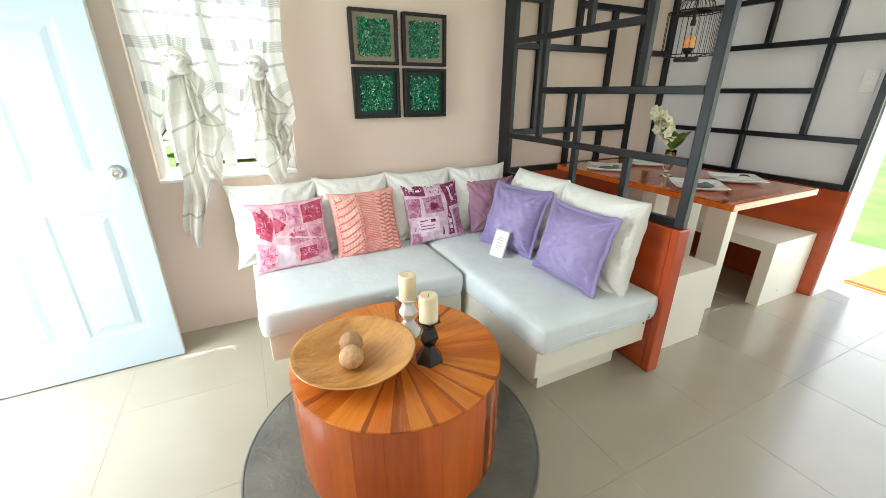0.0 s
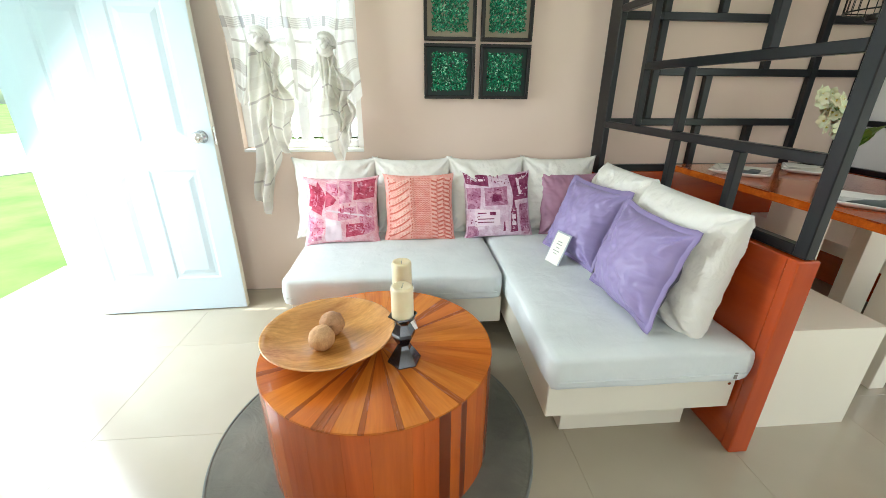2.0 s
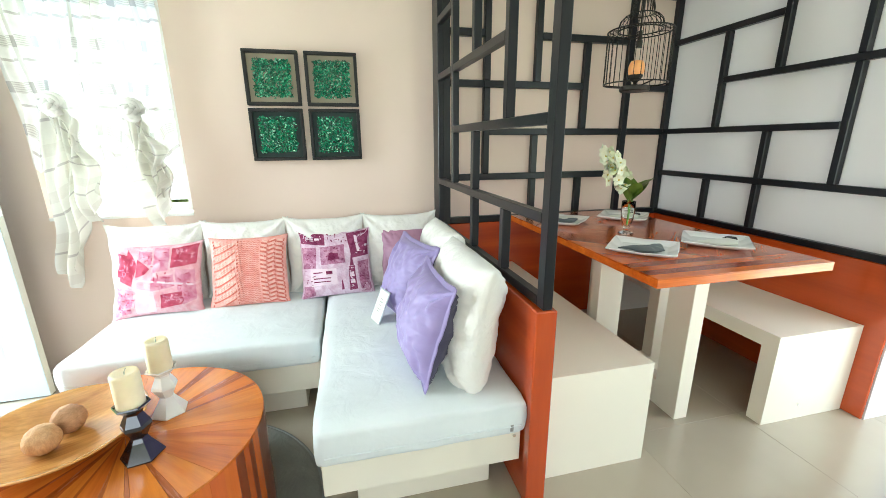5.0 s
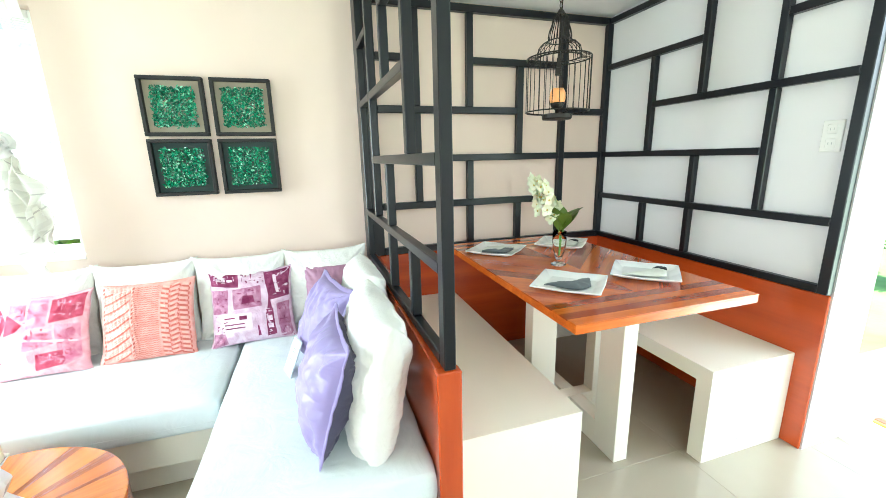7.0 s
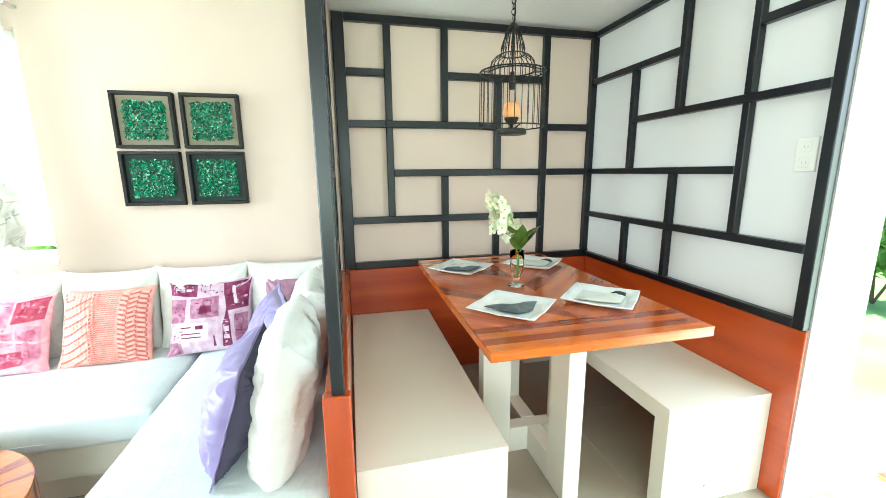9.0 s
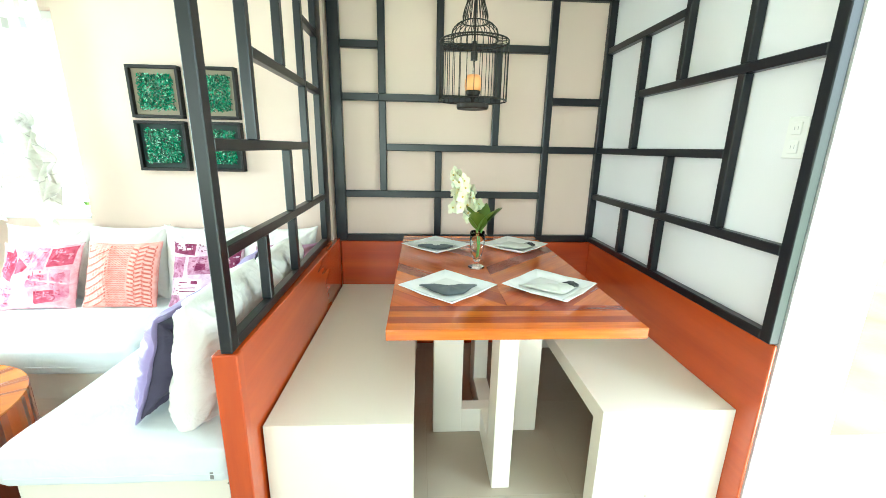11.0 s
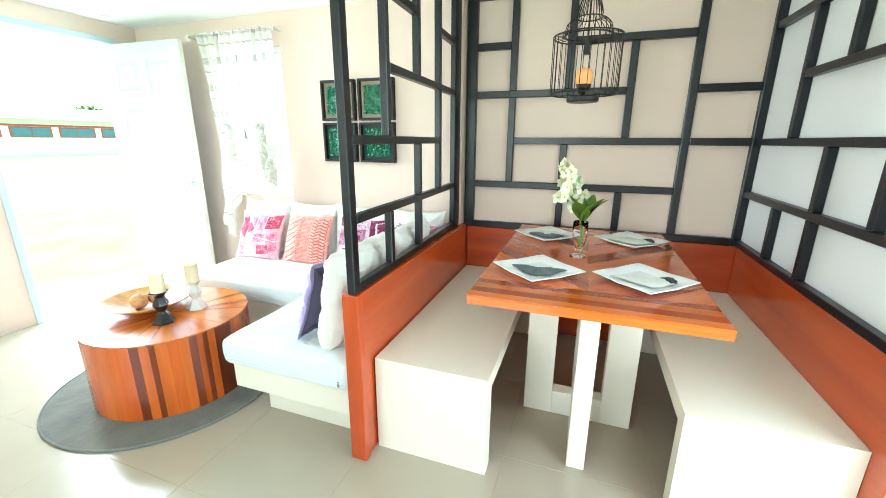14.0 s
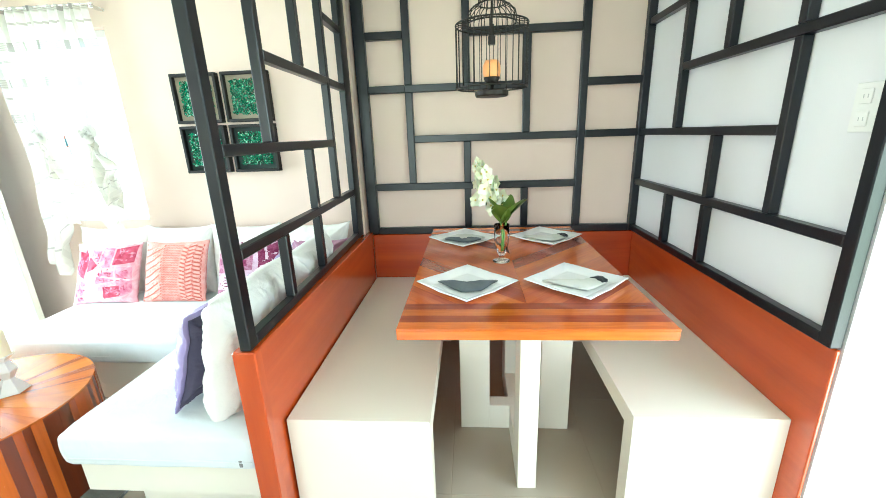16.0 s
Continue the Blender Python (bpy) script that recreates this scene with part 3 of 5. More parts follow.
def slab_cushion(x0, x1, y0, y1, z0, z1, seed):
    """A seat cushion with soft edges, a crowned top and slight dents."""
    bm = bmesh.new()
    add_box(bm, 0, 1, 0, 1, 0, 1)
    bmesh.ops.subdivide_edges(bm, edges=bm.edges[:], cuts=23, use_grid_fill=True)
    e = 0.022
    for v in bm.verts:
        p = Vector((x0 + v.co.x * (x1 - x0), y0 + v.co.y * (y1 - y0), z0 + v.co.z * (z1 - z0)))
        inner = Vector((min(max(p.x, x0 + e), x1 - e), min(max(p.y, y0 + e), y1 - e), min(max(p.z, z0 + e), z1 - e)))
        d = p - inner
        if d.length > e:
            p = inner + d.normalized() * e
        u, w = v.co.x * 2 - 1, v.co.y * 2 - 1
        crown = 0.012 * (1 - u ** 4) * (1 - w ** 4)
        if v.co.z > 0.6:
            p.z += crown + 0.004 * noise.noise(Vector((p.x * 5, p.y * 5, seed)))
        if abs(u) > 0.97 or abs(w) > 0.97:
            side = 0.006 * math.sin(v.co.z * math.pi) + 0.004 * noise.noise(Vector((p.x * 9, p.y * 9, p.z * 6 + seed)))
            p += Vector((u if abs(u) > 0.97 else 0, w if abs(w) > 0.97 else 0, 0)) * side
        v.co = p
    for f in bm.faces:
        f.smooth = True
    return bm


part("seat_cushion", slab_cushion(0.052, 1.050, 1.655, YB - 0.004, 0.3005, 0.436, 1), M_SOFA, sofa, "pale linen seat cushion")
part("seat_cushion", slab_cushion(1.072, 1.760, 1.028, YB - 0.004, 0.3005, 0.436, 5), M_SOFA, chaise, "pale linen seat cushion")
seam = rod(bmesh.new(), [(0.07, 1.652, 0.345), (1.03, 1.652, 0.345)], 0.0028, 6)
part("piping", seam, M_SOFA, sofa)
part("piping", rod(bmesh.new(), [(1.10, 1.0225, 0.343), (1.745, 1.0225, 0.343)], 0.0028, 6), M_SOFA, chaise)
M_TAG = cloth("grey_tag", srgb(150, 150, 146), srgb(120, 120, 118))
part("tag", box(1.702, 1.712, 1.0205, 1.0235, 0.325, 0.35), M_TAG, chaise, "small grey sewn tag")
part("screw_cap", rod(bmesh.new(), [(1.735, 1.060, 0.27), (1.735, 1.0635, 0.27)], 0.006, 10), M_CHROME, chaise)


# ---- pillows ----
class Pillow:
    """A stuffed square: its surface over u, v in -1..1, side 1 (front) or -1."""

    def __init__(self, w, h, t, seed=0, pinch=0.07, crease=0.006, boxy=2.2, relief=None):
        self.w, self.h, self.t, self.seed, self.pinch, self.crease, self.boxy, self.relief = w, h, t, seed, pinch, crease, boxy, relief

    def at(self, u, v, side, lift=0.0):
        k = self.boxy
        fill = max(0.0, (1 - abs(u) ** k) * (1 - abs(v) ** k)) ** 0.55
        x = u * self.w / 2 * (1 - self.pinch * (1 - abs(v) ** 3.2))
        z = v * self.h / 2 * (1 - self.pinch * (1 - abs(u) ** 3.2))
        edge = 1 - max(abs(u), abs(v))
        wr = noise.noise(Vector((u * 2.2 + self.seed, v * 2.2, side * 3.1))) + 0.5 * noise.noise(Vector((u * 5.5 + v * 3, v * 3.5 + self.seed, side * 1.7))) + 0.35 * noise.noise(Vector((u * 4 - v * 7, v * 4 + u * 6, self.seed + side)))
        cu, cv = 1 - abs(u), 1 - abs(v)
        rad = math.sin(math.atan2(cv, cu) * 9 + self.seed + (u > 0) * 1.7 + (v > 0) * 2.9) * math.exp(-((cu * cu + cv * cv) / 0.35)) * min(1, edge * 8) * 1.6
        # sharp folds that run in from the seams
        fold = 0.0
        for c, along, turn in ((cu, v, 1.3 * (u > 0)), (cv, u, 2.7 + 1.9 * (v > 0))):
            q = noise.noise(Vector((along * 5.5 + 1.2 * noise.noise(Vector((u * 2, v * 2, self.seed))), turn * 3 + c * 0.8, self.seed + side * 2)))
            fold += max(0.0, 1 - abs(q) * 4.5) ** 2 * math.exp(-c * 5.0)
        d = self.t / 2 * fill + self.crease * (0.8 * wr + 0.5 * rad - 0.75 * fold) * min(1.0, edge * 6)
        if self.relief and side > 0:
            d += self.relief(u, v) * min(1.0, edge * 10)
        sag = -0.012 * (1 - v) * fill
        return Vector((x + 0.006 * noise.noise(Vector((v * 3, self.seed, 0))), -side * (d + 0.002 + lift), z + sag))

    def mesh(self, n=40, sides=(1, -1)):
        bm = bmesh.new()
        for side in sides:
            g = [[bm.verts.new(self.at(i / n * 2 - 1, j / n * 2 - 1, side)) for j in range(n + 1)] for i in range(n + 1)]
            for i in range(n):
                for j in range(n):
                    q = (g[i][j], g[i + 1][j], g[i + 1][j + 1], g[i][j + 1])
                    bm.faces.new(q if side > 0 else q[::-1])
        bmesh.ops.remove_doubles(bm, verts=bm.verts, dist=0.0045)
        for f in bm.faces:
            f.smooth = True
        return bm

    def flange(self, wide=0.03, n=30):
        """A flat border of cloth round the pillow."""
        bm = bmesh.new()
        rim = []
        for k in range(4 * n):
            s, q = divmod(k, n)
            a = q / n * 2 - 1
            u, v = ((a, -1), (1, a), (-a, 1), (-1, -a))[s]
            p = self.at(u, v, 1)
            out = Vector((u if abs(u) > 0.98 else 0, 0, v if abs(v) > 0.98 else 0)).normalized()
            wave = 0.014 * noise.noise(Vector((k * 0.11, self.seed, 0))) + 0.004 * noise.noise(Vector((k * 0.4, self.seed, 2)))
            tip = p + out * wide + Vector((0, wave, 0))
            rim.append([bm.verts.new(p - out * 0.012 + Vector((0, 0.003, 0))), bm.verts.new(tip + Vector((0, 0.002, 0))), bm.verts.new(tip - Vector((0, 0.002, 0))), bm.verts.new(p - out * 0.012 - Vector((0, 0.003, 0)))])
        for a, b in zip(rim, rim[1:] + rim[:1]):
            for c in range(3):
                f = bm.faces.new((a[c], b[c], b[c + 1], a[c + 1]))
                f.smooth = True
        return bm

    def stitches(self, quads, n=3, lift=0.0012):
        """Many small prints in one mesh."""
        bm = bmesh.new()
        for a, b, c, d in quads:
            g = []
            for i in range(n + 1):
                s = i / n
                lo, hi = Vector(a).lerp(Vector(b), s), Vector(d).lerp(Vector(c), s)
                g.append([bm.verts.new(self.at(q.x, q.y, 1, lift)) for q in (lo, hi)])
            for p, q in zip(g, g[1:]):
                bm.faces.new((p[0], q[0], q[1], p[1])).smooth = True
        return bm

    def patch(self, corners, n=10, lift=0.0012):
        """A print on the front, from four (u, v) corners."""
        bm = bmesh.new()
        a, b, c, d = [Vector(p) for p in corners]
        g = []
        for i in range(n + 1):
            row = []
            for j in range(n + 1):
                s, t = i / n, j / n
                p = a * (1 - s) * (1 - t) + b * s * (1 - t) + c * s * t + d * (1 - s) * t
                row.append(bm.verts.new(self.at(p.x, p.y, 1, lift)))
            g.append(row)
        for i in range(n):
            for j in range(n):
                f = bm.faces.new((g[i][j], g[i + 1][j], g[i + 1][j + 1], g[i][j + 1]))
                f.smooth = True
        bmesh.ops.recalc_face_normals(bm, faces=bm.faces)
        return bm


def stand(a, b, z, h, lean, off=0.0):
    """The pose of a pillow whose lower edge runs from a to b (x, y) at height z, leaning back by lean degrees."""
    a, b = Vector(a), Vector(b)
    d = (b - a).normalized()
    mid = (a + b) / 2
    m = pose(mid.x, mid.y, z, 0, 0, math.degrees(math.atan2(d.y, d.x)))
    return m @ pose(0, 0, 0, -lean, 0, off) @ pose(0, 0, h / 2)


def pillow(name, p, m, material, label, n=40, flange=0.0, group="", back=None):
    ob = thing(name, label, "pillow", m, group)
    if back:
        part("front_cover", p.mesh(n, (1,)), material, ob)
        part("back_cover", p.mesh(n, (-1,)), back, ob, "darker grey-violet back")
    else:
        part("cover", p.mesh(n), material, ob)
    if flange:
        part("flange", p.flange(flange), material, ob)
    return ob


for k, (xa, xb, tilt) in enumerate(((-0.01, 0.44, 0), (0.44, 0.865, 1), (0.865, 1.29, 0), (1.295, 1.72, -1))):
    pillow("back_cushion", Pillow(xb - xa + 0.035, 0.465, 0.17, k * 3.3, 0.10, 0.013, 2.4), stand((xa, 2.255), (xb, 2.255), 0.425, 0.44, 11, tilt), M_CUSHION,
           "off-white linen back cushion leaning on the wall", 60, 0, "linen back cushions")
for k, (ya, yb, xx, lean) in enumerate(((1.60, 1.095, 1.585, 9), (2.06, 1.62, 1.60, 10))):
    pillow("back_cushion", Pillow(abs(ya - yb) + 0.01, 0.465, 0.185, 20 + k * 5.1, 0.035, 0.016, 4.2), stand((xx, ya), (xx + 0.01, yb), 0.428, 0.44, lean), M_CUSHION,
           "thick off-white linen cushion leaning on the partition", 72, 0, "linen back cushions")

# printed pink pillow
def photo_cloth(name, dark, light):
    """Printed cloth: blotches and fine lines between two inks."""
    n = Nodes(name, 0.9, spec=0.2)
    v = n.coords()
    blot = n.ramp(n.noise(v, 26, 5, 0.65, 0.6), [(0.40, dark), (0.62, light)])
    lines = n.node("ShaderNodeTexWave", Scale=60.0, Distortion=2.5, Detail=3.0)
    n.link(n.coords((1, 1, 1), (0, 35, 10)), lines.inputs["Vector"])
    n.colour(n.mix(0.30, blot, n.ramp(lines.outputs["Fac"], [(0.35, dark), (0.7, light)])))
    n.bump(n.noise(v, 14, 3, 0.5, 0.8), 0.3, 0.02)
    return n.mat


PINK = photo_cloth("pink_print_cloth", srgb(230, 160, 174), srgb(244, 214, 220))
PINK_D = photo_cloth("pink_print_dark", srgb(168, 36, 68), srgb(220, 112, 136))
PINK_M = photo_cloth("pink_print_mid", srgb(206, 104, 138), srgb(238, 190, 206))
PALE = cloth("print_pale", srgb(240, 222, 230), srgb(230, 206, 218))
p = Pillow(0.415, 0.385, 0.13, 2.2, 0.10, 0.010)
ob = pillow("throw_pillow", p, stand((0.065, 2.075), (0.465, 2.095), 0.436, 0.37, 24), PINK, "pink throw pillow with a street photo print", 40)
for c in (((-0.84, 0.05), (-0.55, -0.12), (-0.42, 0.42), (-0.62, 0.9)), ((-0.9, 0.15), (-0.66, 0.10), (-0.66, 0.72), (-0.86, 0.78)), ((-0.44, 0.10), (-0.22, 0.18), (-0.12, 0.32), (-0.42, 0.60)), ((0.34, 0.30), (0.92, 0.36), (0.94, 0.93), (0.36, 0.86)), ((0.10, -0.80), (0.62, -0.72), (0.60, -0.36), (0.12, -0.40))):
    part("print", p.patch(c), PINK_D, ob)
for c in (((-0.40, 0.50), (-0.10, 0.42), (-0.08, 0.80), (-0.38, 0.84)), ((-0.05, 0.2), (0.3, 0.25), (0.3, 0.9), (-0.03, 0.9)), ((0.55, -0.75), (0.9, -0.6), (0.9, 0.2), (0.45, 0.25)), ((-0.92, -0.9), (-0.55, -0.85), (-0.5, -0.25), (-0.92, -0.1)), ((-0.1, -0.3), (0.45, -0.2), (0.42, 0.12), (-0.08, 0.05))):
    part("print", p.patch(c, lift=0.001), PINK_M, ob)
for c in (((-0.45, -0.9), (0.0, -0.88), (-0.03, -0.3), (-0.45, -0.2)), ((-0.4, 0.0), (0.85, -0.22), (0.85, -0.17), (-0.4, 0.05))):
    part("print", p.patch(c, lift=0.002), PALE, ob)


def photo_marks(regions, count, seed, size):
    """Small strokes of a printed photo, scattered over regions (u0, u1, v0, v1)."""
    rng = random.Random(seed)
    out = []
    for u0, u1, v0, v1 in regions:
        for _ in range(count):
            u, v = rng.uniform(u0, u1), rng.uniform(v0, v1)
            w, h = rng.choice(((size, size * 0.3), (size * 0.25, size * 1.3), (size * 0.5, size * 0.5)))
            w, h, k = w * rng.uniform(0.5, 1.3), h * rng.uniform(0.5, 1.3), rng.uniform(-0.3, 0.3)
            out.append(((u, v), (u + w, v + k * w), (u + w, v + k * w + h), (u, v + h)))
    return out


tagged(part("print", p.stitches(photo_marks(((-0.84, -0.5, 0.1, 0.65), (0.4, 0.82, 0.4, 0.8), (0.15, 0.52, -0.7, -0.45)), 22, 4, 0.09), 2, 0.0028), PINK_M, ob, "pale strokes of the street photo"), kind="stuff")
tagged(part("print", p.stitches(photo_marks(((-0.4, 0.25, 0.1, 0.8), (0.5, 0.85, -0.6, 0.15), (-0.85, -0.5, -0.8, -0.3), (-0.05, 0.35, -0.25, 0.05)), 16, 9, 0.08), 2, 0.0032), PINK_D, ob, "dark strokes of the street photo"), kind="stuff")


# knitted pillow
def knit(u, v):
    if u < -0.15:
        c = math.sin((v * 7.5 + abs(u + 0.55) * 6) * 1.6) * (0.5 + 0.5 * math.cos((u + 0.55) / 0.42 * math.pi))
        return 0.008 * max(0, 1 - ((u + 0.55) / 0.40) ** 2) ** 0.5 + 0.003 * c + 0.002 * math.sin(u * 70 + v * 9)
    if u < 0.30:
        return 0.0015 * math.sin(v * 56 + abs(math.sin(u * 44)) * 2.4) * abs(math.sin(u * 44))
    return 0.003 * math.sin(v * 30 + (1.2 if int((u + 2) * 9) % 2 else -1.2)) * abs(math.sin((u - 0.3) * 13.5))


KNIT = Nodes("salmon_wool", 0.95, spec=0.15)
KNIT.colour(KNIT.ramp(KNIT.noise(KNIT.coords(), 26, 3), [(0.3, srgb(240, 160, 148)), (0.7, srgb(250, 200, 190))]))
kv = KNIT.coords()
KNIT.bump(KNIT.noise(kv, 420, 2), 0.5, 0.004)
p = Pillow(0.40, 0.385, 0.13, 6.0, 0.08, 0.004, 2.4, knit)
knit_ob = pillow("throw_pillow", p, stand((0.495, 2.105), (0.875, 2.115), 0.436, 0.375, 22), KNIT.mat, "salmon cable-knit throw pillow", 150)

K_DARK = cloth("knit_print_dark", srgb(214, 108, 96), srgb(226, 132, 118))
K_PALE = cloth("knit_print_pale", srgb(252, 214, 202), srgb(246, 196, 182))
dark, pale = [], []
for k in range(9):  # the twisted cable: leaf-shaped turns that cross from side to side
    v = -1.02 + k * 0.215
    for j in range(6):
        f0, f1 = j / 6, (j + 1) / 6
        u0, u1 = -0.86 + 0.56 * f0, -0.86 + 0.56 * f1
        w0, w1 = v + 0.30 * f0 ** 1.4, v + 0.30 * f1 ** 1.4
        t0, t1 = 0.17 * math.sin(math.pi * (0.12 + 0.76 * f0)), 0.17 * math.sin(math.pi * (0.12 + 0.76 * f1))
        if -0.94 < w0 and w1 + t1 < 0.95:
            pale.append(((u0, w0 + 0.02), (u1, w1 + 0.02), (u1, w1 + t1), (u0, w0 + t0)))
            dark.append(((u0, w0 - 0.03), (u1, w1 - 0.03), (u1, w1 + 0.02), (u0, w0 + 0.02)))
            for q in (0.35, 0.65):  # strands within a turn
                dark.append(((u0, w0 + t0 * q), (u1, w1 + t1 * q), (u1, w1 + t1 * q + 0.008), (u0, w0 + t0 * q + 0.008)))
for u in (-0.90, -0.27):
    for k in range(18):
        v = -0.93 + k * 0.103
        dark.append(((u, v), (u + 0.035, v + 0.03), (u + 0.035, v + 0.085), (u, v + 0.055)))
for c in range(6):  # rows of plain stitches
    for k in range(34):
        u, v = -0.22 + c * 0.088, -0.93 + k * 0.054
        dark.append(((u, v), (u + 0.04, v + 0.022), (u + 0.04, v + 0.038), (u, v + 0.016)))
        dark.append(((u + 0.04, v + 0.022), (u + 0.08, v), (u + 0.08, v + 0.016), (u + 0.04, v + 0.038)))
for c in range(3):  # thick looped columns
    for k in range(15):
        u, v = 0.34 + c * 0.20, -0.93 + k * 0.122
        s = 1 if c % 2 else -1
        dark.append(((u, v), (u + 0.17, v + 0.05 * s), (u + 0.17, v + 0.05 * s + 0.045), (u, v + 0.045)))
        dark.append(((u + 0.165, v), (u + 0.195, v), (u + 0.195, v + 0.075), (u + 0.165, v + 0.075)))
        pale.append(((u + 0.015, v + 0.062), (u + 0.145, v + 0.062 + 0.04 * s), (u + 0.145, v + 0.102 + 0.04 * s), (u + 0.015, v + 0.102)))
tagged(part("print", p.stitches([q for q in dark if max(w[1] for w in q) < 0.97], lift=0.0016), K_DARK, knit_ob, "darker printed stitches"), kind="stuff")
tagged(part("print", p.stitches([q for q in pale if max(w[1] for w in q) < 0.96], lift=0.0010), K_PALE, knit_ob, "pale printed stitches"), kind="stuff")

# purple city-print pillow
PUR = photo_cloth("mauve_print_cloth", srgb(206, 168, 190), srgb(234, 216, 228))
PUR_D = photo_cloth("plum_print", srgb(108, 26, 66), srgb(160, 82, 118))
PUR_M = photo_cloth("mauve_mid", srgb(152, 82, 116), srgb(210, 162, 186))
p = Pillow(0.415, 0.40, 0.13, 9.4, 0.10, 0.010)
ob = pillow("throw_pillow", p, stand((0.935, 2.125), (1.335, 2.145), 0.436, 0.38, 24), PUR, "purple throw pillow with a clock tower print", 40)
for c in (((-0.95, 0.62), (-0.30, 0.55), (-0.30, 0.92), (-0.96, 0.95)), ((0.45, 0.12), (0.95, 0.18), (0.95, 0.95), (0.30, 0.9)), ((0.30, -0.85), (0.52, -0.82), (0.52, -0.1), (0.34, -0.12)), ((0.37, -0.1), (0.49, -0.1), (0.44, 0.22), (0.42, 0.22)), ((0.08, -0.8), (0.15, -0.8), (0.13, -0.5), (0.10, -0.5))):
    part("print", p.patch(c), PUR_D, ob)
for c in (((-0.45, -0.02), (0.24, 0.0), (0.24, 0.55), (-0.45, 0.5)), ((-0.95, -0.1), (-0.6, -0.1), (-0.55, 0.5), (-0.95, 0.5)), ((-0.95, -0.95), (-0.6, -0.92), (-0.7, -0.6), (-0.95, -0.6)), ((0.62, -0.9), (0.92, -0.9), (0.92, 0.05), (0.60, 0.0))):
    part("print", p.patch(c, lift=0.001), PUR_M, ob)
for c in (((-0.75, -0.62), (-0.02, -0.6), (-0.02, -0.14), (-0.75, -0.12)), ((0.35, -0.62), (0.48, -0.62), (0.48, -0.5), (0.35, -0.5)), ((0.35, -0.42), (0.48, -0.42), (0.48, -0.28), (0.35, -0.28)), ((-0.82, 0.74), (-0.45, 0.72), (-0.45, 0.78), (-0.82, 0.80)), ((0.62, 0.3), (0.7, 0.3), (0.6, 0.8), (0.52, 0.8))):
    part("print", p.patch(c, lift=0.002), PALE, ob)
for c in (((-0.25, 0.1), (0.08, 0.12), (0.05, 0.3), (-0.2, 0.32)), ((-0.68, -0.26), (-0.42, -0.25), (-0.42, -0.22), (-0.68, -0.22)), ((-0.32, -0.30), (-0.14, -0.30), (-0.14, -0.20), (-0.32, -0.20)), ((-0.68, -0.42), (-0.2, -0.42), (-0.2, -0.39), (-0.68, -0.39)), ((-0.68, -0.52), (-0.2, -0.52), (-0.2, -0.49), (-0.68, -0.49))):
    part("print", p.patch(c, 6, lift=0.003), PUR_D, ob)
tagged(part("print", p.stitches(photo_marks(((-0.9, -0.4, 0.62, 0.84), (0.5, 0.88, 0.2, 0.85), (0.33, 0.47, -0.8, -0.15)), 14, 21, 0.08), 2, 0.0034), PUR, ob, "pale strokes of the city photo"), kind="stuff")
tagged(part("print", p.stitches(photo_marks(((-0.4, 0.16, 0.04, 0.46), (-0.9, -0.6, -0.8, 0.45), (0.62, 0.85, -0.85, 0.0), (-0.25, 0.3, 0.6, 0.9)), 14, 22, 0.08), 2, 0.0036), PUR_D, ob, "dark strokes of the city photo"), kind="stuff")


def satin(name, a, b):
    n = Nodes(name, 0.46, spec=0.5)
    n.p.inputs["Sheen Weight"].default_value = 0.12
    v = n.coords((1, 1, 0.35), (0, 30, 0))
    n.colour(n.ramp(n.noise(v, 2, 2), [(0.3, b), (0.7, a)]))
    n.bump(n.noise(v, 26, 3, 0.5, 0.6), 0.10, 0.006)
    return n.mat


SATIN = satin("lilac_satin", srgb(158, 145, 192), srgb(144, 130, 180))
MAUVE = satin("mauve_satin", srgb(178, 132, 156), srgb(158, 112, 138))
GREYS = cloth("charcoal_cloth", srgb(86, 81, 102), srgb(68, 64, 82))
pillow("throw_pillow", Pillow(0.38, 0.38, 0.13, 12, 0.10, 0.012), stand((1.375, 2.155), (1.735, 2.12), 0.436, 0.37, 20), MAUVE, "plain mauve satin throw pillow in the corner", 60)
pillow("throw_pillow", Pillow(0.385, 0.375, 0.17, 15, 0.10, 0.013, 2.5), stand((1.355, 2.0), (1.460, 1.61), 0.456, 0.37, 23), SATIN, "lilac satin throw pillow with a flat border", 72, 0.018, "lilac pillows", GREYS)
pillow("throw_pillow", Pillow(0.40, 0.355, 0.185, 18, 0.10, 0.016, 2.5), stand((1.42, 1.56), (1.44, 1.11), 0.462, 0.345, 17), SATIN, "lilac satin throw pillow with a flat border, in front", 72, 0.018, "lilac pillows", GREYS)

# small printed card leaning on a pillow
M_CARD = paint("card", srgb(238, 238, 226), 0.5, 0.02)
M_CARD_EDGE = paint("card_border", srgb(176, 184, 188), 0.4, 0.05)
M_INK = paint("ink", srgb(150, 158, 146), 0.6, 0.05)
card = thing("sign_card", "small white printed card in a thin grey frame", "card", stand((1.285, 1.785), (1.318, 1.69), 0.440, 0.165, 24))
part("backing", box(-0.05, 0.05, 0, 0.003, -0.0825, 0.0825), M_CARD_EDGE, card)
part("paper", box(-0.043, 0.043, -0.0015, -0.0003, -0.075, 0.075), M_CARD, card)
for z, w in ((0.035, 0.014), (0.022, 0.018), (0.005, 0.012), (-0.012, 0.020), (-0.025, 0.012)):
    part("text_line", box(-w, w, -0.0026, -0.0017, z - 0.002, z + 0.002), M_INK, card)

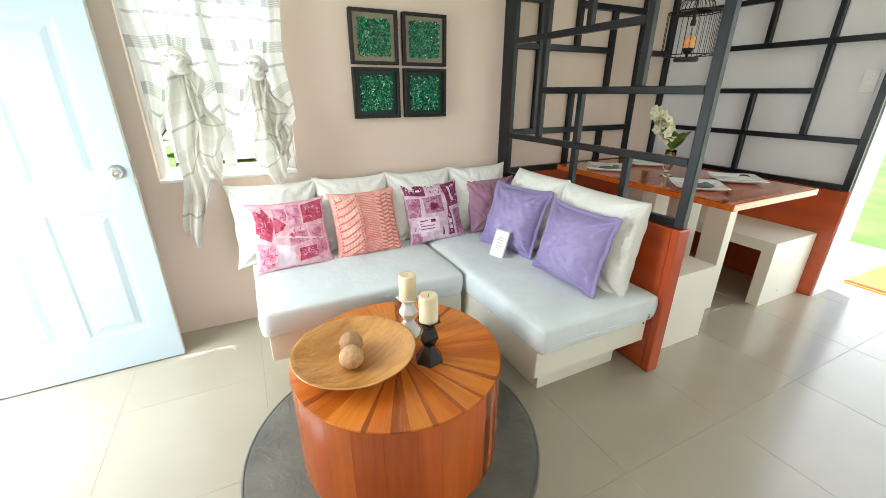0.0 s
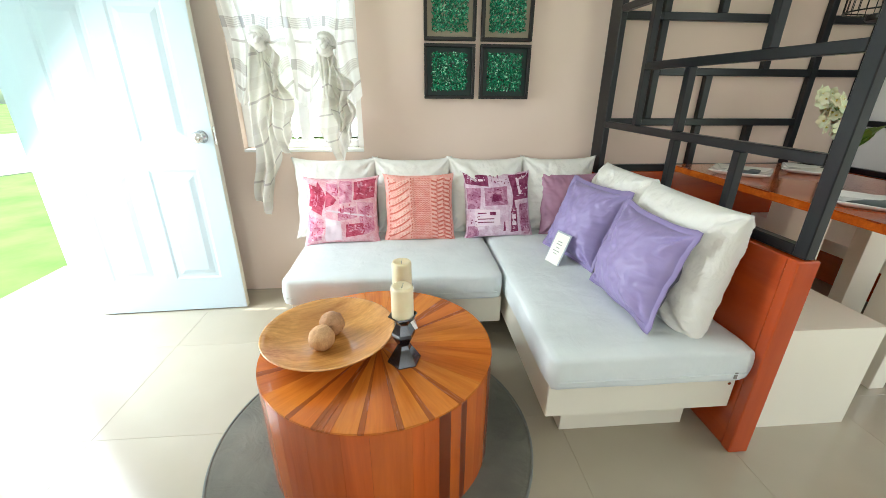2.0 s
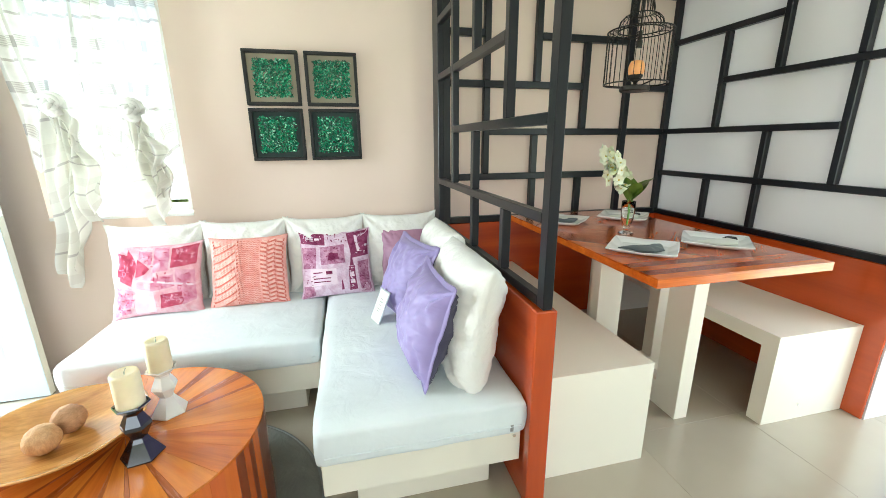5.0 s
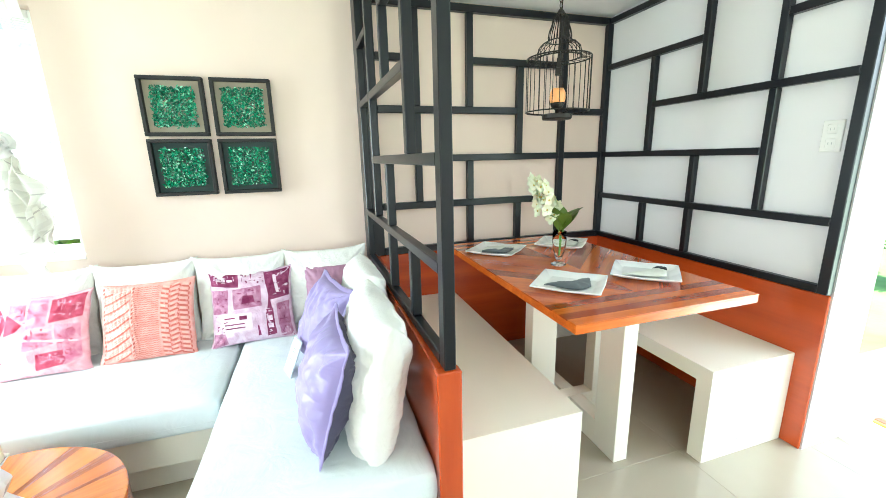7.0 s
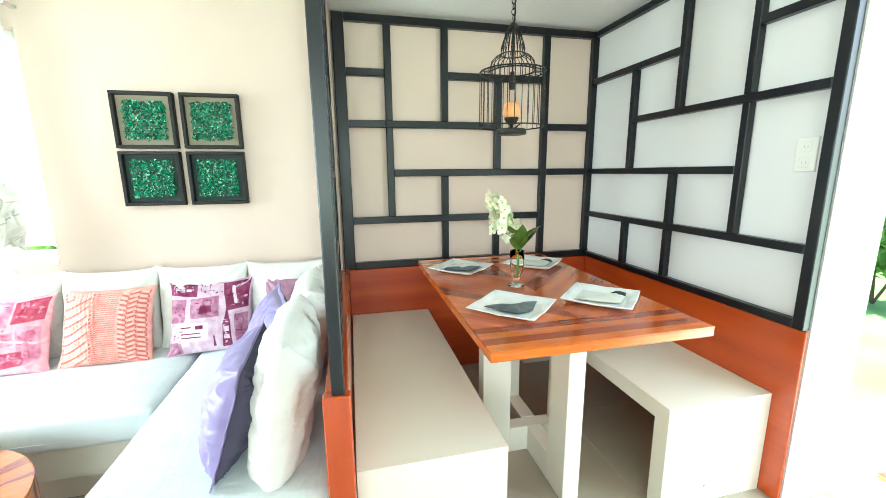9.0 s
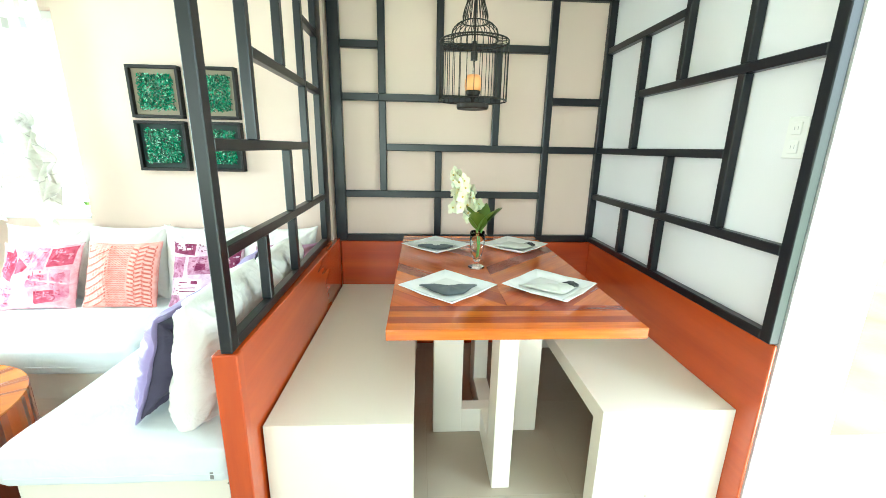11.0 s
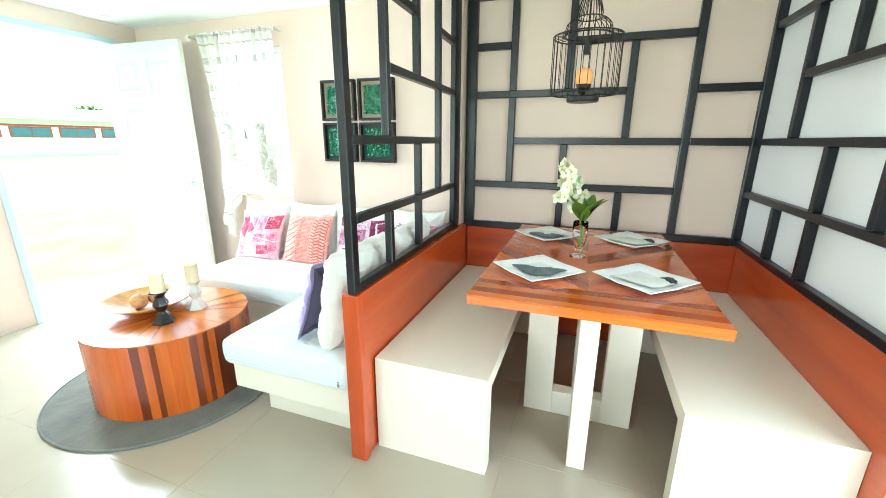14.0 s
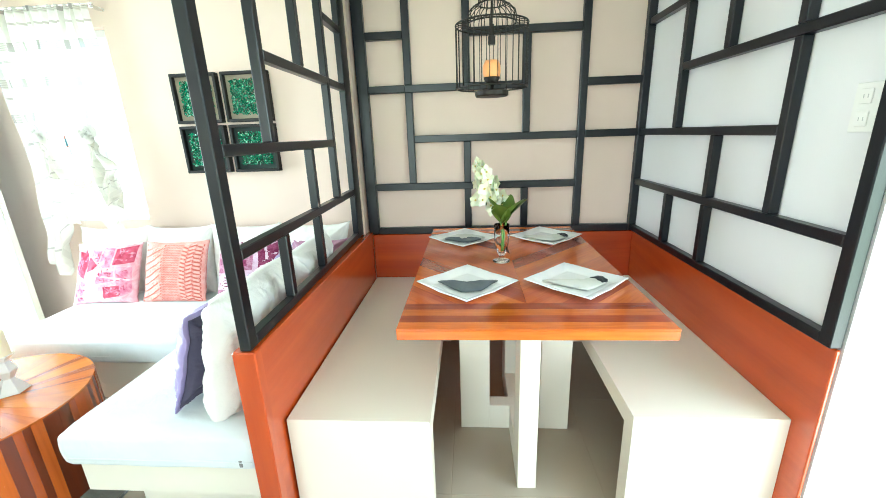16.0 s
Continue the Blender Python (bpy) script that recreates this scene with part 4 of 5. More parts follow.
# ---- round rug and drum coffee table ----
RUG = (0.487, 1.185)
rug = thing("rug", "round dark grey flat-woven rug under the coffee table", "rug", pose(RUG[0], RUG[1], 0))
part("weave", spun([(0, 0.001), (0.572, 0.001), (0.572, 0.009), (0.56, 0.011), (0, 0.011)], 96), M_RUG, rug)
M_RUG_EDGE = cloth("rug_binding", srgb(124, 127, 122), srgb(98, 101, 98), 700)
ring = [(0.575 * math.cos(a * math.pi / 48), 0.575 * math.sin(a * math.pi / 48), 0.007) for a in range(97)]
part("binding", rod(bmesh.new(), ring, 0.006, 6), M_RUG_EDGE, rug, "pale bound edge", True)

V_LIGHT = wood("veneer_light", srgb(236, 146, 54), srgb(200, 104, 32), "x", 14.0, 0.24, 0.3, 0.14, streak=0.14)
V_MID = wood("veneer_mid", srgb(226, 128, 44), srgb(186, 90, 26), "x", 14.0, 0.24, 0.3, 0.14, streak=0.14)
V_DARK = wood("veneer_dark", srgb(186, 98, 38), srgb(142, 70, 24), "x", 14.0, 0.26, 0.3, 0.16, streak=0.14)
S_LIGHT = wood("stave_light", srgb(222, 114, 38), srgb(188, 86, 24), "z", 10.0, 0.26, 0.35, 0.22, streak=0.07)
S_MID = wood("stave_mid", srgb(210, 100, 32), srgb(174, 74, 20), "z", 10.0, 0.26, 0.35, 0.22, streak=0.07)
S_DARK = wood("stave_dark", srgb(134, 56, 20), srgb(104, 42, 13), "z", 10.0, 0.3, 0.3, 0.2, streak=0.07)
TX, TY, TZ, TR = 0.513, 1.190, 0.409, 0.387
drum = thing("coffee_table", "round drum coffee table of orange-brown radial veneer wedges", "coffee table", pose(TX, TY, 0.0115))
part("core", spun([(0, 0.0), (TR - 0.006, 0.0), (TR - 0.006, TZ - 0.018), (0, TZ - 0.018)], 64), S_DARK, drum)
rng = random.Random(11)


def arc_piece(r0, r1, half, z0, z1, n):
    """A piece of a ring centred on +x, half radians to each side."""
    bm = bmesh.new()
    low, high = [], []
    for z, store in ((z0, low), (z1, high)):
        for r in (r1, r0):
            ks = range(n + 1) if r == r1 else range(n, -1, -1)
            if r < 1e-4:
                store.append(bm.verts.new((0, 0, z)))
                continue
            for k in ks:
                a = -half + 2 * half * k / n
                store.append(bm.verts.new((r * math.cos(a), r * math.sin(a), z)))
    bm.faces.new(high)
    bm.faces.new(low[::-1])
    c = len(low)
    for k in range(c):
        bm.faces.new((low[k], low[(k + 1) % c], high[(k + 1) % c], high[k]))
    bmesh.ops.recalc_face_normals(bm, faces=bm.faces)
    return bm


angle, total = 0.0, 2 * math.pi
while angle < total - 1e-6:
    kind = rng.random()
    w = rng.uniform(0.035, 0.065) if kind < 0.26 else rng.uniform(0.16, 0.36)
    if total - angle - w < 0.06:
        w = total - angle
    mat = V_DARK if kind < 0.26 else (V_LIGHT if kind < 0.74 else V_MID)
    wedge = part("top_wedge", arc_piece(0.0, TR - 0.001, w / 2 - 0.0012, TZ - 0.018, TZ - 0.0115 + rng.uniform(-0.0003, 0.0003), 6), mat, drum)
    wedge.rotation_euler = (0, 0, angle + w / 2)
    angle += w
angle, dark_turn = 0.0, False
while angle < total - 1e-6:
    kind = rng.random()
    striped = math.cos(angle) > 0.25  # narrow light and dark staves towards the booth, broad even ones elsewhere
    w = rng.uniform(0.06, 0.13) if striped else rng.uniform(0.14, 0.30)
    if total - angle - w < 0.05:
        w = total - angle
    dark_turn = not dark_turn
    mat = S_DARK if (striped and dark_turn and kind < 0.85) or kind < 0.10 else (S_LIGHT if kind < 0.70 else S_MID)
    stave = part("stave", arc_piece(TR - 0.006, TR, w / 2 - 0.0005, 0.0, TZ - 0.0185, 3), mat, drum)
    stave.rotation_euler = (0, 0, angle + w / 2)
    angle += w

# wide wooden bowl, two balls
TOP = TZ
bowl = solid("bowl", spun([(0, 0.0), (0.075, 0.0), (0.085, 0.004), (0.15, 0.024), (0.205, 0.054), (0.218, 0.066), (0.214, 0.067), (0.20, 0.059), (0.148, 0.031), (0.08, 0.012), (0, 0.009)], 72), M_BOWL,
             "wide shallow turned wooden bowl with strong grain", "bowl", pose(0.353, 1.191, TOP + 0.0005, 0, 0, 25), smooth=True)
M_BALL = wood("ball_fibre", srgb(232, 192, 146), srgb(186, 138, 94), "z", 40.0, 0.8, 0.0, 0.0)
M_BALL2 = wood("ball_fibre_dark", srgb(208, 164, 124), srgb(150, 106, 72), "z", 40.0, 0.8, 0.0, 0.0)


def fibre_ball(r, seed):
    bm = bmesh.new()
    bmesh.ops.create_icosphere(bm, subdivisions=4, radius=r)
    for v in bm.verts:
        c = v.co.normalized()
        v.co += c * (0.0016 * math.sin(c.z * 40 + 5 * noise.noise(c * 2 + Vector((seed, 0, 0)))) + 0.001 * noise.noise(c * 9))
    for f in bm.faces:
        f.smooth = True
    return bm


solid("decor_ball", fibre_ball(0.042, 1), M_BALL, "tan woven fibre ball resting in the wooden bowl", "ornament", pose(0.333, 1.158, TOP + 0.0535, 20, 10, 0), "fibre balls")
solid("decor_ball", fibre_ball(0.042, 4), M_BALL2, "darker brown woven fibre ball resting in the bowl", "ornament", pose(0.352, 1.240, TOP + 0.0555, 60, 30, 0), "fibre balls")

# faceted candlesticks
M_GLOSS_BLACK = paint("gloss_black", srgb(20, 20, 24), 0.12, 0.05, 80, 0.02, 0.4)
M_GLOSS_WHITE = paint("gloss_white", srgb(232, 230, 224), 0.18, 0.03, 80, 0.02, 0.3)
nw = Nodes("candle_wax", 0.55)
nw.p.inputs["Subsurface Weight"].default_value = 0.25
nw.p.inputs["Subsurface Radius"].default_value = (0.02, 0.015, 0.008)
nw.colour(nw.ramp(nw.noise(nw.coords(), 14, 4), [(0.3, srgb(232, 216, 178)), (0.7, srgb(244, 232, 200))]))
nw.bump(nw.noise(nw.coords(), 60, 3), 0.15, 0.004)
STICK = [(0, 0), (0.054, 0), (0.055, 0.004), (0.026, 0.050), (0.020, 0.062), (0.038, 0.098), (0.036, 0.108), (0.022, 0.138), (0.024, 0.146), (0.046, 0.166), (0.044, 0.170), (0.030, 0.160), (0, 0.160)]


def candlestick(x, y, h, material, label, turn):
    s = h / 0.17
    ob = thing("candlestick", label, "candlestick", pose(x, y, TOP + 0.0005, 0, 0, turn), "faceted candlesticks")
    part("holder", spun([(r, z * s) for r, z in STICK], 6), material, ob)
    top = solid("candle", spun([(0, 0), (0.033, 0), (0.034, 0.004), (0.034, 0.098), (0.031, 0.106), (0.024, 0.104), (0.008, 0.099), (0, 0.098)], 32), nw.mat, "short thick ivory pillar candle on its holder", "candle",
                pose(x, y, TOP + 0.161 * s, 0, 0, turn), "pillar candles", smooth=True)
    part("wick", rod(bmesh.new(), [(0, 0, 0.095), (0.001, 0, 0.106), (0.005, 0.002, 0.114)], 0.0014, 6), M_INK, top, "burnt black wick")


candlestick(0.602, 1.096, 0.170, M_GLOSS_BLACK, "glossy black faceted candlestick on the coffee table", 12)
candlestick(0.598, 1.290, 0.165, M_GLOSS_WHITE, "white faceted candlestick on the coffee table", 40)

# ---- dining table ----
DX0, DX1, DY0, DY1, DZ = 2.246, 3.060, 1.064, 2.36, 0.805
P_LIGHT = wood("plank_light", srgb(230, 124, 42), srgb(190, 82, 22), "x", 12.0, 0.15, 0.4, 0.2)
P_MID = wood("plank_mid", srgb(216, 106, 34), srgb(174, 70, 18), "x", 12.0, 0.15, 0.4, 0.2)
P_DARK = wood("plank_dark", srgb(176, 74, 24), srgb(132, 46, 12), "x", 12.0, 0.16, 0.4, 0.2)
table = thing("dining_table", "glossy orange-brown plank dining table on white crossed panels", "table")
part("tabletop", box(DX0, DX1, DY0, DY1, DZ - 0.036, DZ - 0.006, 0.002, 1), P_LIGHT, table)


def clip(poly, a, b, c):
    """The part of a polygon where a x + b y <= c."""
    out = []
    for i, p in enumerate(poly):
        q = poly[(i + 1) % len(poly)]
        dp, dq = a * p[0] + b * p[1] - c, a * q[0] + b * q[1] - c
        if dp <= 0:
            out.append(p)
        if dp * dq < 0:
            t = dp / (dp - dq)
            out.append((p[0] + t * (q[0] - p[0]), p[1] + t * (q[1] - p[1])))
    return out


def plank(poly, turn, material):
    """A board from its outline in plan, its length along its own x axis turned by turn degrees."""
    if len(poly) < 3:
        return
    cx, cy = sum(p[0] for p in poly) / len(poly), sum(p[1] for p in poly) / len(poly)
    m = pose(cx, cy, DZ, 0, 0, turn)
    inv = m.inverted()
    pts = [inv @ Vector((x, y, DZ)) for x, y in poly]
    size = max(p.length for p in pts)
    if size < 0.02:
        return
    bm = bmesh.new()
    s = 1 - 0.0006 / size
    top = [bm.verts.new((p.x * s, p.y * s, 0)) for p in pts]
    low = [bm.verts.new((p.x, p.y, -0.0058)) for p in pts]
    bm.faces.new(top)
    bm.faces.new(low[::-1])
    for k in range(len(pts)):
        bm.faces.new((low[k], low[(k + 1) % len(pts)], top[(k + 1) % len(pts)], top[k]))
    bmesh.ops.recalc_face_normals(bm, faces=bm.faces)
    part("plank", bm, material, table).matrix_local = m


tones = (P_LIGHT, P_MID, P_LIGHT, P_DARK)
for k in range(4):
    for y0, y1 in ((DY0 + 0.046 * k, DY0 + 0.046 * (k + 1)), (DY1 - 0.046 * (k + 1), DY1 - 0.046 * k)):
        plank([(DX0, y0), (DX1, y0), (DX1, y1), (DX0, y1)], 0, tones[k] if k != 1 else P_DARK)
xm, y_in0, y_in1 = (DX0 + DX1) / 2, DY0 + 0.184, DY1 - 0.184
wide = 0.082
for side in (-1, 1):
    for k in range(-12, 24):
        x0, x1 = (DX0, xm) if side < 0 else (xm, DX1)
        poly = [(x0, y_in0), (x1, y_in0), (x1, y_in1), (x0, y_in1)]
        q = 0.7071
        n = (side * q, -q)  # boards run towards the middle line
        c0 = n[0] * xm + n[1] * y_in0
        poly = clip(poly, n[0], n[1], c0 + wide * (k - 10 + 1))
        poly = clip(poly, -n[0], -n[1], -(c0 + wide * (k - 10)))
        plank(poly, 45 if side > 0 else -45, (P_LIGHT, P_MID, P_LIGHT, P_DARK, P_MID)[(k * 2 + (side > 0)) % 5])

# crossed panels below: each is a frame open at the top
def u_frame(bm, along, lo, hi, mid, half, wide, low):
    for a, b, z0, z1 in ((lo, lo + wide, 0.0, DZ - 0.0365), (hi - wide, hi, 0.0, DZ - 0.0365), (lo + wide, hi - wide, 0.0, low)):
        r = (a, b, mid - half, mid + half) if along == "x" else (mid - half, mid + half, a, b)
        add_box(bm, *r, z0, z1, 0.002, 1)


bm = bmesh.new()
u_frame(bm, "x", 2.413, 2.913, 1.64, 0.035, 0.135, 0.125)
part("base_panel", bm, M_WHITE, table, "white lacquered crossed base panel")
bm = bmesh.new()
for a, b in ((1.272, 1.41), (1.87, 2.02)):
    add_box(bm, 2.640, 2.712, a, b, 0, DZ - 0.0365, 0.002, 1)
for a, b in ((1.41, 1.6045), (1.6755, 1.87)):
    add_box(bm, 2.640, 2.712, a, b, 0, 0.125, 0.002, 1)
part("base_panel", bm, M_WHITE, table, "white lacquered crossed base panel")

# plates and napkins
M_PLATE = paint("white_porcelain", srgb(238, 238, 234), 0.12, 0.015, 60, 0.01, 0.4)
N_GREY = cloth("grey_napkin", srgb(92, 98, 98), srgb(74, 80, 80), 800)
N_PALE = cloth("pale_napkin", srgb(206, 206, 194), srgb(186, 186, 174), 800)
N_BLACK = cloth("black_band", srgb(44, 46, 48), srgb(34, 36, 38), 800)


def square_dish(s):
    bm = bmesh.new()
    loops = []
    for half, z in ((s * 0.30, 0.0), (s * 0.33, 0.002), (s * 0.5, 0.020), (s * 0.502, 0.0225), (s * 0.49, 0.0235), (s * 0.37, 0.0085), (s * 0.34, 0.007)):
        loop = []
        for k in range(40):
            a = 2 * math.pi * k / 40
            c, d = math.cos(a), math.sin(a)
            r = half / max(abs(c), abs(d)) * (1 - 0.02 * (1 - abs(abs(c) - abs(d))))
            lift = 0.004 * abs(c * d) * 2 * (z / 0.0225)
            loop.append(bm.verts.new((r * c, r * d, z + lift)))
        loops.append(loop)
    for a, b in zip(loops, loops[1:]):
        for k in range(40):
            bm.faces.new((a[k], a[(k + 1) % 40], b[(k + 1) % 40], b[k]))
    bm.faces.new(loops[0][::-1])
    bm.faces.new(loops[-1])
    bmesh.ops.recalc_face_normals(bm, faces=bm.faces)
    for f in bm.faces:
        f.smooth = len(f.verts) == 4
    return bm


def fold(points, thick, bulge):
    """A folded napkin from its outline: a soft slab with a raised middle."""
    bm = bmesh.new()
    c = sum((Vector(p) for p in points), Vector((0, 0))) / len(points)
    rings = []
    dense = []
    for a, b in zip(points, points[1:] + points[:1]):
        for k in range(6):
            dense.append(Vector(a).lerp(Vector(b), k / 6))
    for s, z in ((1.0, 0.0), (1.0, thick), (0.86, thick + bulge * 0.5), (0.55, thick + bulge), (0.2, thick + bulge)):
        rings.append([bm.verts.new((c.x + (p.x - c.x) * s, c.y + (p.y - c.y) * s, z + 0.0015 * math.sin(i * 1.3))) for i, p in enumerate(dense)])
    n = len(dense)
    for a, b in zip(rings, rings[1:]):
        for k in range(n):
            bm.faces.new((a[k], a[(k + 1) % n], b[(k + 1) % n], b[k]))
    bm.faces.new(rings[0][::-1])
    bm.faces.new(rings[-1])
    bmesh.ops.recalc_face_normals(bm, faces=bm.faces)
    for f in bm.faces:
        f.smooth = True
    return bm


dish = None
for x, y, turn, style in ((2.455, 1.395, 45, 0), (2.853, 1.408, 45, 1), (2.435, 2.055, 44, 2), (2.866, 2.065, 46, 1)):
    m = pose(x, y, DZ + 0.0005, 0, 0, turn)
    if dish is None:
        dish = solid("plate", square_dish(0.272), M_PLATE, "white square porcelain plate with upturned corners", "plate", m, "square plates")
    else:
        copy_thing(dish, m)
    up = pose(x, y, DZ + 0.0085, 0, 0, 0)
    if style == 0:
        nap = thing("napkin", "dark grey cloth napkin folded on the plate", "napkin", up @ pose(0.0, -0.01, 0.006), "napkins")
        part("cloth", fold([(-0.11, 0.03), (-0.02, -0.075), (0.05, -0.06), (0.115, 0.035), (0.04, 0.005), (-0.04, 0.005)], 0.004, 0.010), N_GREY, nap)
    elif style == 1:
        nap = thing("napkin", "pale cloth napkin with a black band on the plate", "napkin", up @ pose(0.0, -0.01, 0.007), "napkins")
        part("cloth", fold([(-0.12, 0.015), (0.02, -0.085), (0.10, -0.015), (0.085, 0.03), (0.02, 0.012)], 0.004, 0.008), N_PALE, nap)
        part("band", fold([(0.055, 0.025), (0.085, -0.025), (0.112, 0.0), (0.10, 0.042)], 0.009, 0.006), N_BLACK, nap, "black cloth band")
    else:
        nap = thing("napkin", "pale grey napkin rolled with a dark stripe on the plate", "napkin", up @ pose(0, 0, 0.006), "napkins")
        part("cloth", fold([(-0.11, -0.01), (0.0, -0.07), (0.11, 0.0), (0.06, 0.03), (-0.05, 0.04)], 0.006, 0.014), N_PALE, nap)
        part("band", fold([(-0.10, -0.022), (0.02, -0.088), (0.09, -0.03), (0.06, -0.022), (0.0, -0.05), (-0.07, -0.005)], 0.010, 0.006), N_GREY, nap, "dark grey stripe")

# vase with an orchid
M_VASE = glass_mat("vase_glass", (0.98, 1.0, 0.99, 1), 0.0, 1.3)
vase = solid("vase", spun([(0, 0), (0.037, 0), (0.038, 0.004), (0.014, 0.016), (0.011, 0.026), (0.018, 0.036), (0.030, 0.080), (0.034, 0.125), (0.033, 0.168), (0.0305, 0.168), (0.031, 0.125), (0.027, 0.082), (0.014, 0.042), (0, 0.038)], 40), M_VASE,
             "clear footed glass vase holding a white orchid", "vase", pose(2.606, 1.705, DZ + 0.0005), smooth=True)
M_STEM = paint("stem_green", srgb(96, 140, 60), 0.5, 0.15)
M_LEAFP = paint("orchid_leaf", srgb(92, 116, 44), 0.35, 0.25, 60, 0.1)
npet = Nodes("white_petal", 0.6)
npet.colour(npet.ramp(npet.noise(npet.coords(), 30, 2), [(0.3, srgb(222, 218, 178)), (0.7, srgb(244, 242, 220))]))
npet.p.inputs["Subsurface Weight"].default_value = 0.2
M_POLLEN = paint("petal_heart", srgb(206, 182, 92), 0.6, 0.1)
orchid = thing("orchid_spray", "white artificial orchid spray with broad green leaves", "flowers", pose(2.606, 1.705, DZ + 0.0005))
part("stem", rod(bmesh.new(), [(0, 0, 0.042), (0.003, 0, 0.11), (-0.006, 0.004, 0.19), (-0.03, 0.025, 0.27), (-0.065, 0.055, 0.345), (-0.10, 0.085, 0.395)], 0.0032, 8), M_STEM, orchid, "", True)
part("stem", rod(bmesh.new(), [(0.006, 0.004, 0.042), (0.010, 0.003, 0.12), (0.02, 0, 0.19)], 0.004, 8), M_STEM, orchid, "", True)


def leaf_blade(length, width, curl):
    def f(u, v):
        w = (u * 2 - 1)
        half = width * math.sin(math.pi * min(1, 0.06 + v * 0.94)) ** 0.75
        return (length * v, half * w, curl * v * v + 0.18 * abs(w) * half)
    return sheet(f, 8, 14, 1, 1)


for turn, rise, ln, wd, curl in ((4, 52, 0.145, 0.044, -0.02), (-30, 60, 0.15, 0.048, -0.03), (176, 58, 0.14, 0.040, -0.03), (60, 62, 0.14, 0.040, -0.02), (-110, 60, 0.13, 0.042, -0.03), (210, 66, 0.14, 0.036, -0.02)):
    l = part("leaf", leaf_blade(ln, wd, curl), M_LEAFP, orchid)
    l.matrix_local = pose(0.004, 0, 0.172, 0, 0, turn) @ pose(0, 0, 0, 0, -rise, 0)
rng = random.Random(21)


def bloom():
    bm = bmesh.new()
    for k in range(5):
        a = 2 * math.pi * k / 5 + 0.3
        base = bm.verts.new((0, 0, 0))
        d, s = Vector((math.cos(a), math.sin(a), 0)), Vector((-math.sin(a), math.cos(a), 0))
        big = 1.0 if k % 2 else 0.85
        pts = [d * 0.008 * big + s * 0.006, d * 0.016 * big + s * 0.009 + Vector((0, 0, 0.004)), d * 0.024 * big + Vector((0, 0, 0.003)), d * 0.016 * big - s * 0.009 + Vector((0, 0, 0.004)), d * 0.008 * big - s * 0.006]
        mid = bm.verts.new(d * 0.014 * big + Vector((0, 0, 0.001)))
        vs = [base] + [bm.verts.new(p) for p in pts]
        for i in range(len(vs)):
            f = bm.faces.new((vs[i], vs[(i + 1) % len(vs)], mid))
            f.smooth = True
    return mesh_of("bloom", bm, npet.mat)


bloom_mesh = bloom()
heart = mesh_of("bloom_heart", spun([(0, 0.001), (0.0035, 0.003), (0, 0.008)], 8), M_POLLEN)
for k in range(58):
    t = k / 57
    spine = Vector((-0.02, 0.015, 0.25)).lerp(Vector((-0.105, 0.09, 0.40)), t)
    spread = 0.044 * (1 - 0.4 * t)
    b = new("bloom", bloom_mesh)
    b.parent = orchid
    b.location = spine + Vector((rng.gauss(0, spread * 0.62), rng.gauss(0, spread * 0.62), rng.gauss(0, 0.012)))
    b.rotation_euler = (rng.uniform(0.5, 2.2), rng.uniform(-0.6, 0.6), rng.uniform(-1.6, 1.6))
    b.scale = (1.45,) * 3
    h = new("bloom_heart", heart)
    h.parent = b

# ---- birdcage pendant lamp ----
M_WIRE = paint("dark_wire", srgb(46, 42, 38), 0.45, 0.1)
M_WIRE.node_tree.nodes["Principled BSDF"].inputs["Metallic"].default_value = 0.6
LX, LY = 2.562, 1.705
cage = thing("pendant_lamp", "dark wire birdcage pendant lamp with an amber candle bulb", "pendant lamp", pose(LX, LY, -0.02))


def hoop(r, z, thick, n=40):
    return rod(bmesh.new(), [(r * math.cos(2 * math.pi * k / n), r * math.sin(2 * math.pi * k / n), z) for k in range(n + 1)], thick, 6)


CR = 0.138
for r, z, w in ((CR, 1.545, 0.003), (CR, 1.768, 0.003), (0.092, 1.772, 0.003), (0.050, 1.838, 0.0025), (0.018, 1.944, 0.003)):
    part("hoop", hoop(r, z, w), M_WIRE, cage, "", True)
wire = None
for k in range(30):
    bm = rod(bmesh.new(), [(CR, 0, 1.545), (CR, 0, 1.766), (CR - 0.012, 0, 1.772), (0.092, 0, 1.772)], 0.0016, 5)
    if wire is None:
        wire = mesh_of("wire", bm, M_WIRE, True)
    else:
        bm.free()
    o = new("wire", wire)
    o.parent = cage
    o.rotation_euler = (0, 0, 2 * math.pi * k / 30)
dome = None
for k in range(24):
    pts = [(0.092, 0, 1.772), (0.094, 0, 1.79), (0.088, 0, 1.812), (0.070, 0, 1.830), (0.049, 0, 1.838), (0.050, 0, 1.858), (0.045, 0, 1.880), (0.036, 0, 1.905), (0.031, 0, 1.93), (0.018, 0, 1.944)]
    if dome is None:
        dome = mesh_of("dome_wire", rod(bmesh.new(), pts, 0.0017, 5), M_WIRE, True)
    o = new("dome_wire", dome)
    o.parent = cage
    o.rotation_euler = (0, 0, 2 * math.pi * k / 24)
part("base_plate", spun([(0, 1.512), (0.062, 1.512), (0.066, 1.518), (0.066, 1.532), (0.060, 1.536), (0, 1.536)], 32), M_WIRE, cage)
for a in (0.4, 2.5, 4.6):
    part("base_spoke", rod(bmesh.new(), [(0.05 * math.cos(a), 0.05 * math.sin(a), 1.534), (CR * math.cos(a), CR * math.sin(a), 1.545)], 0.003, 6), M_WIRE, cage)
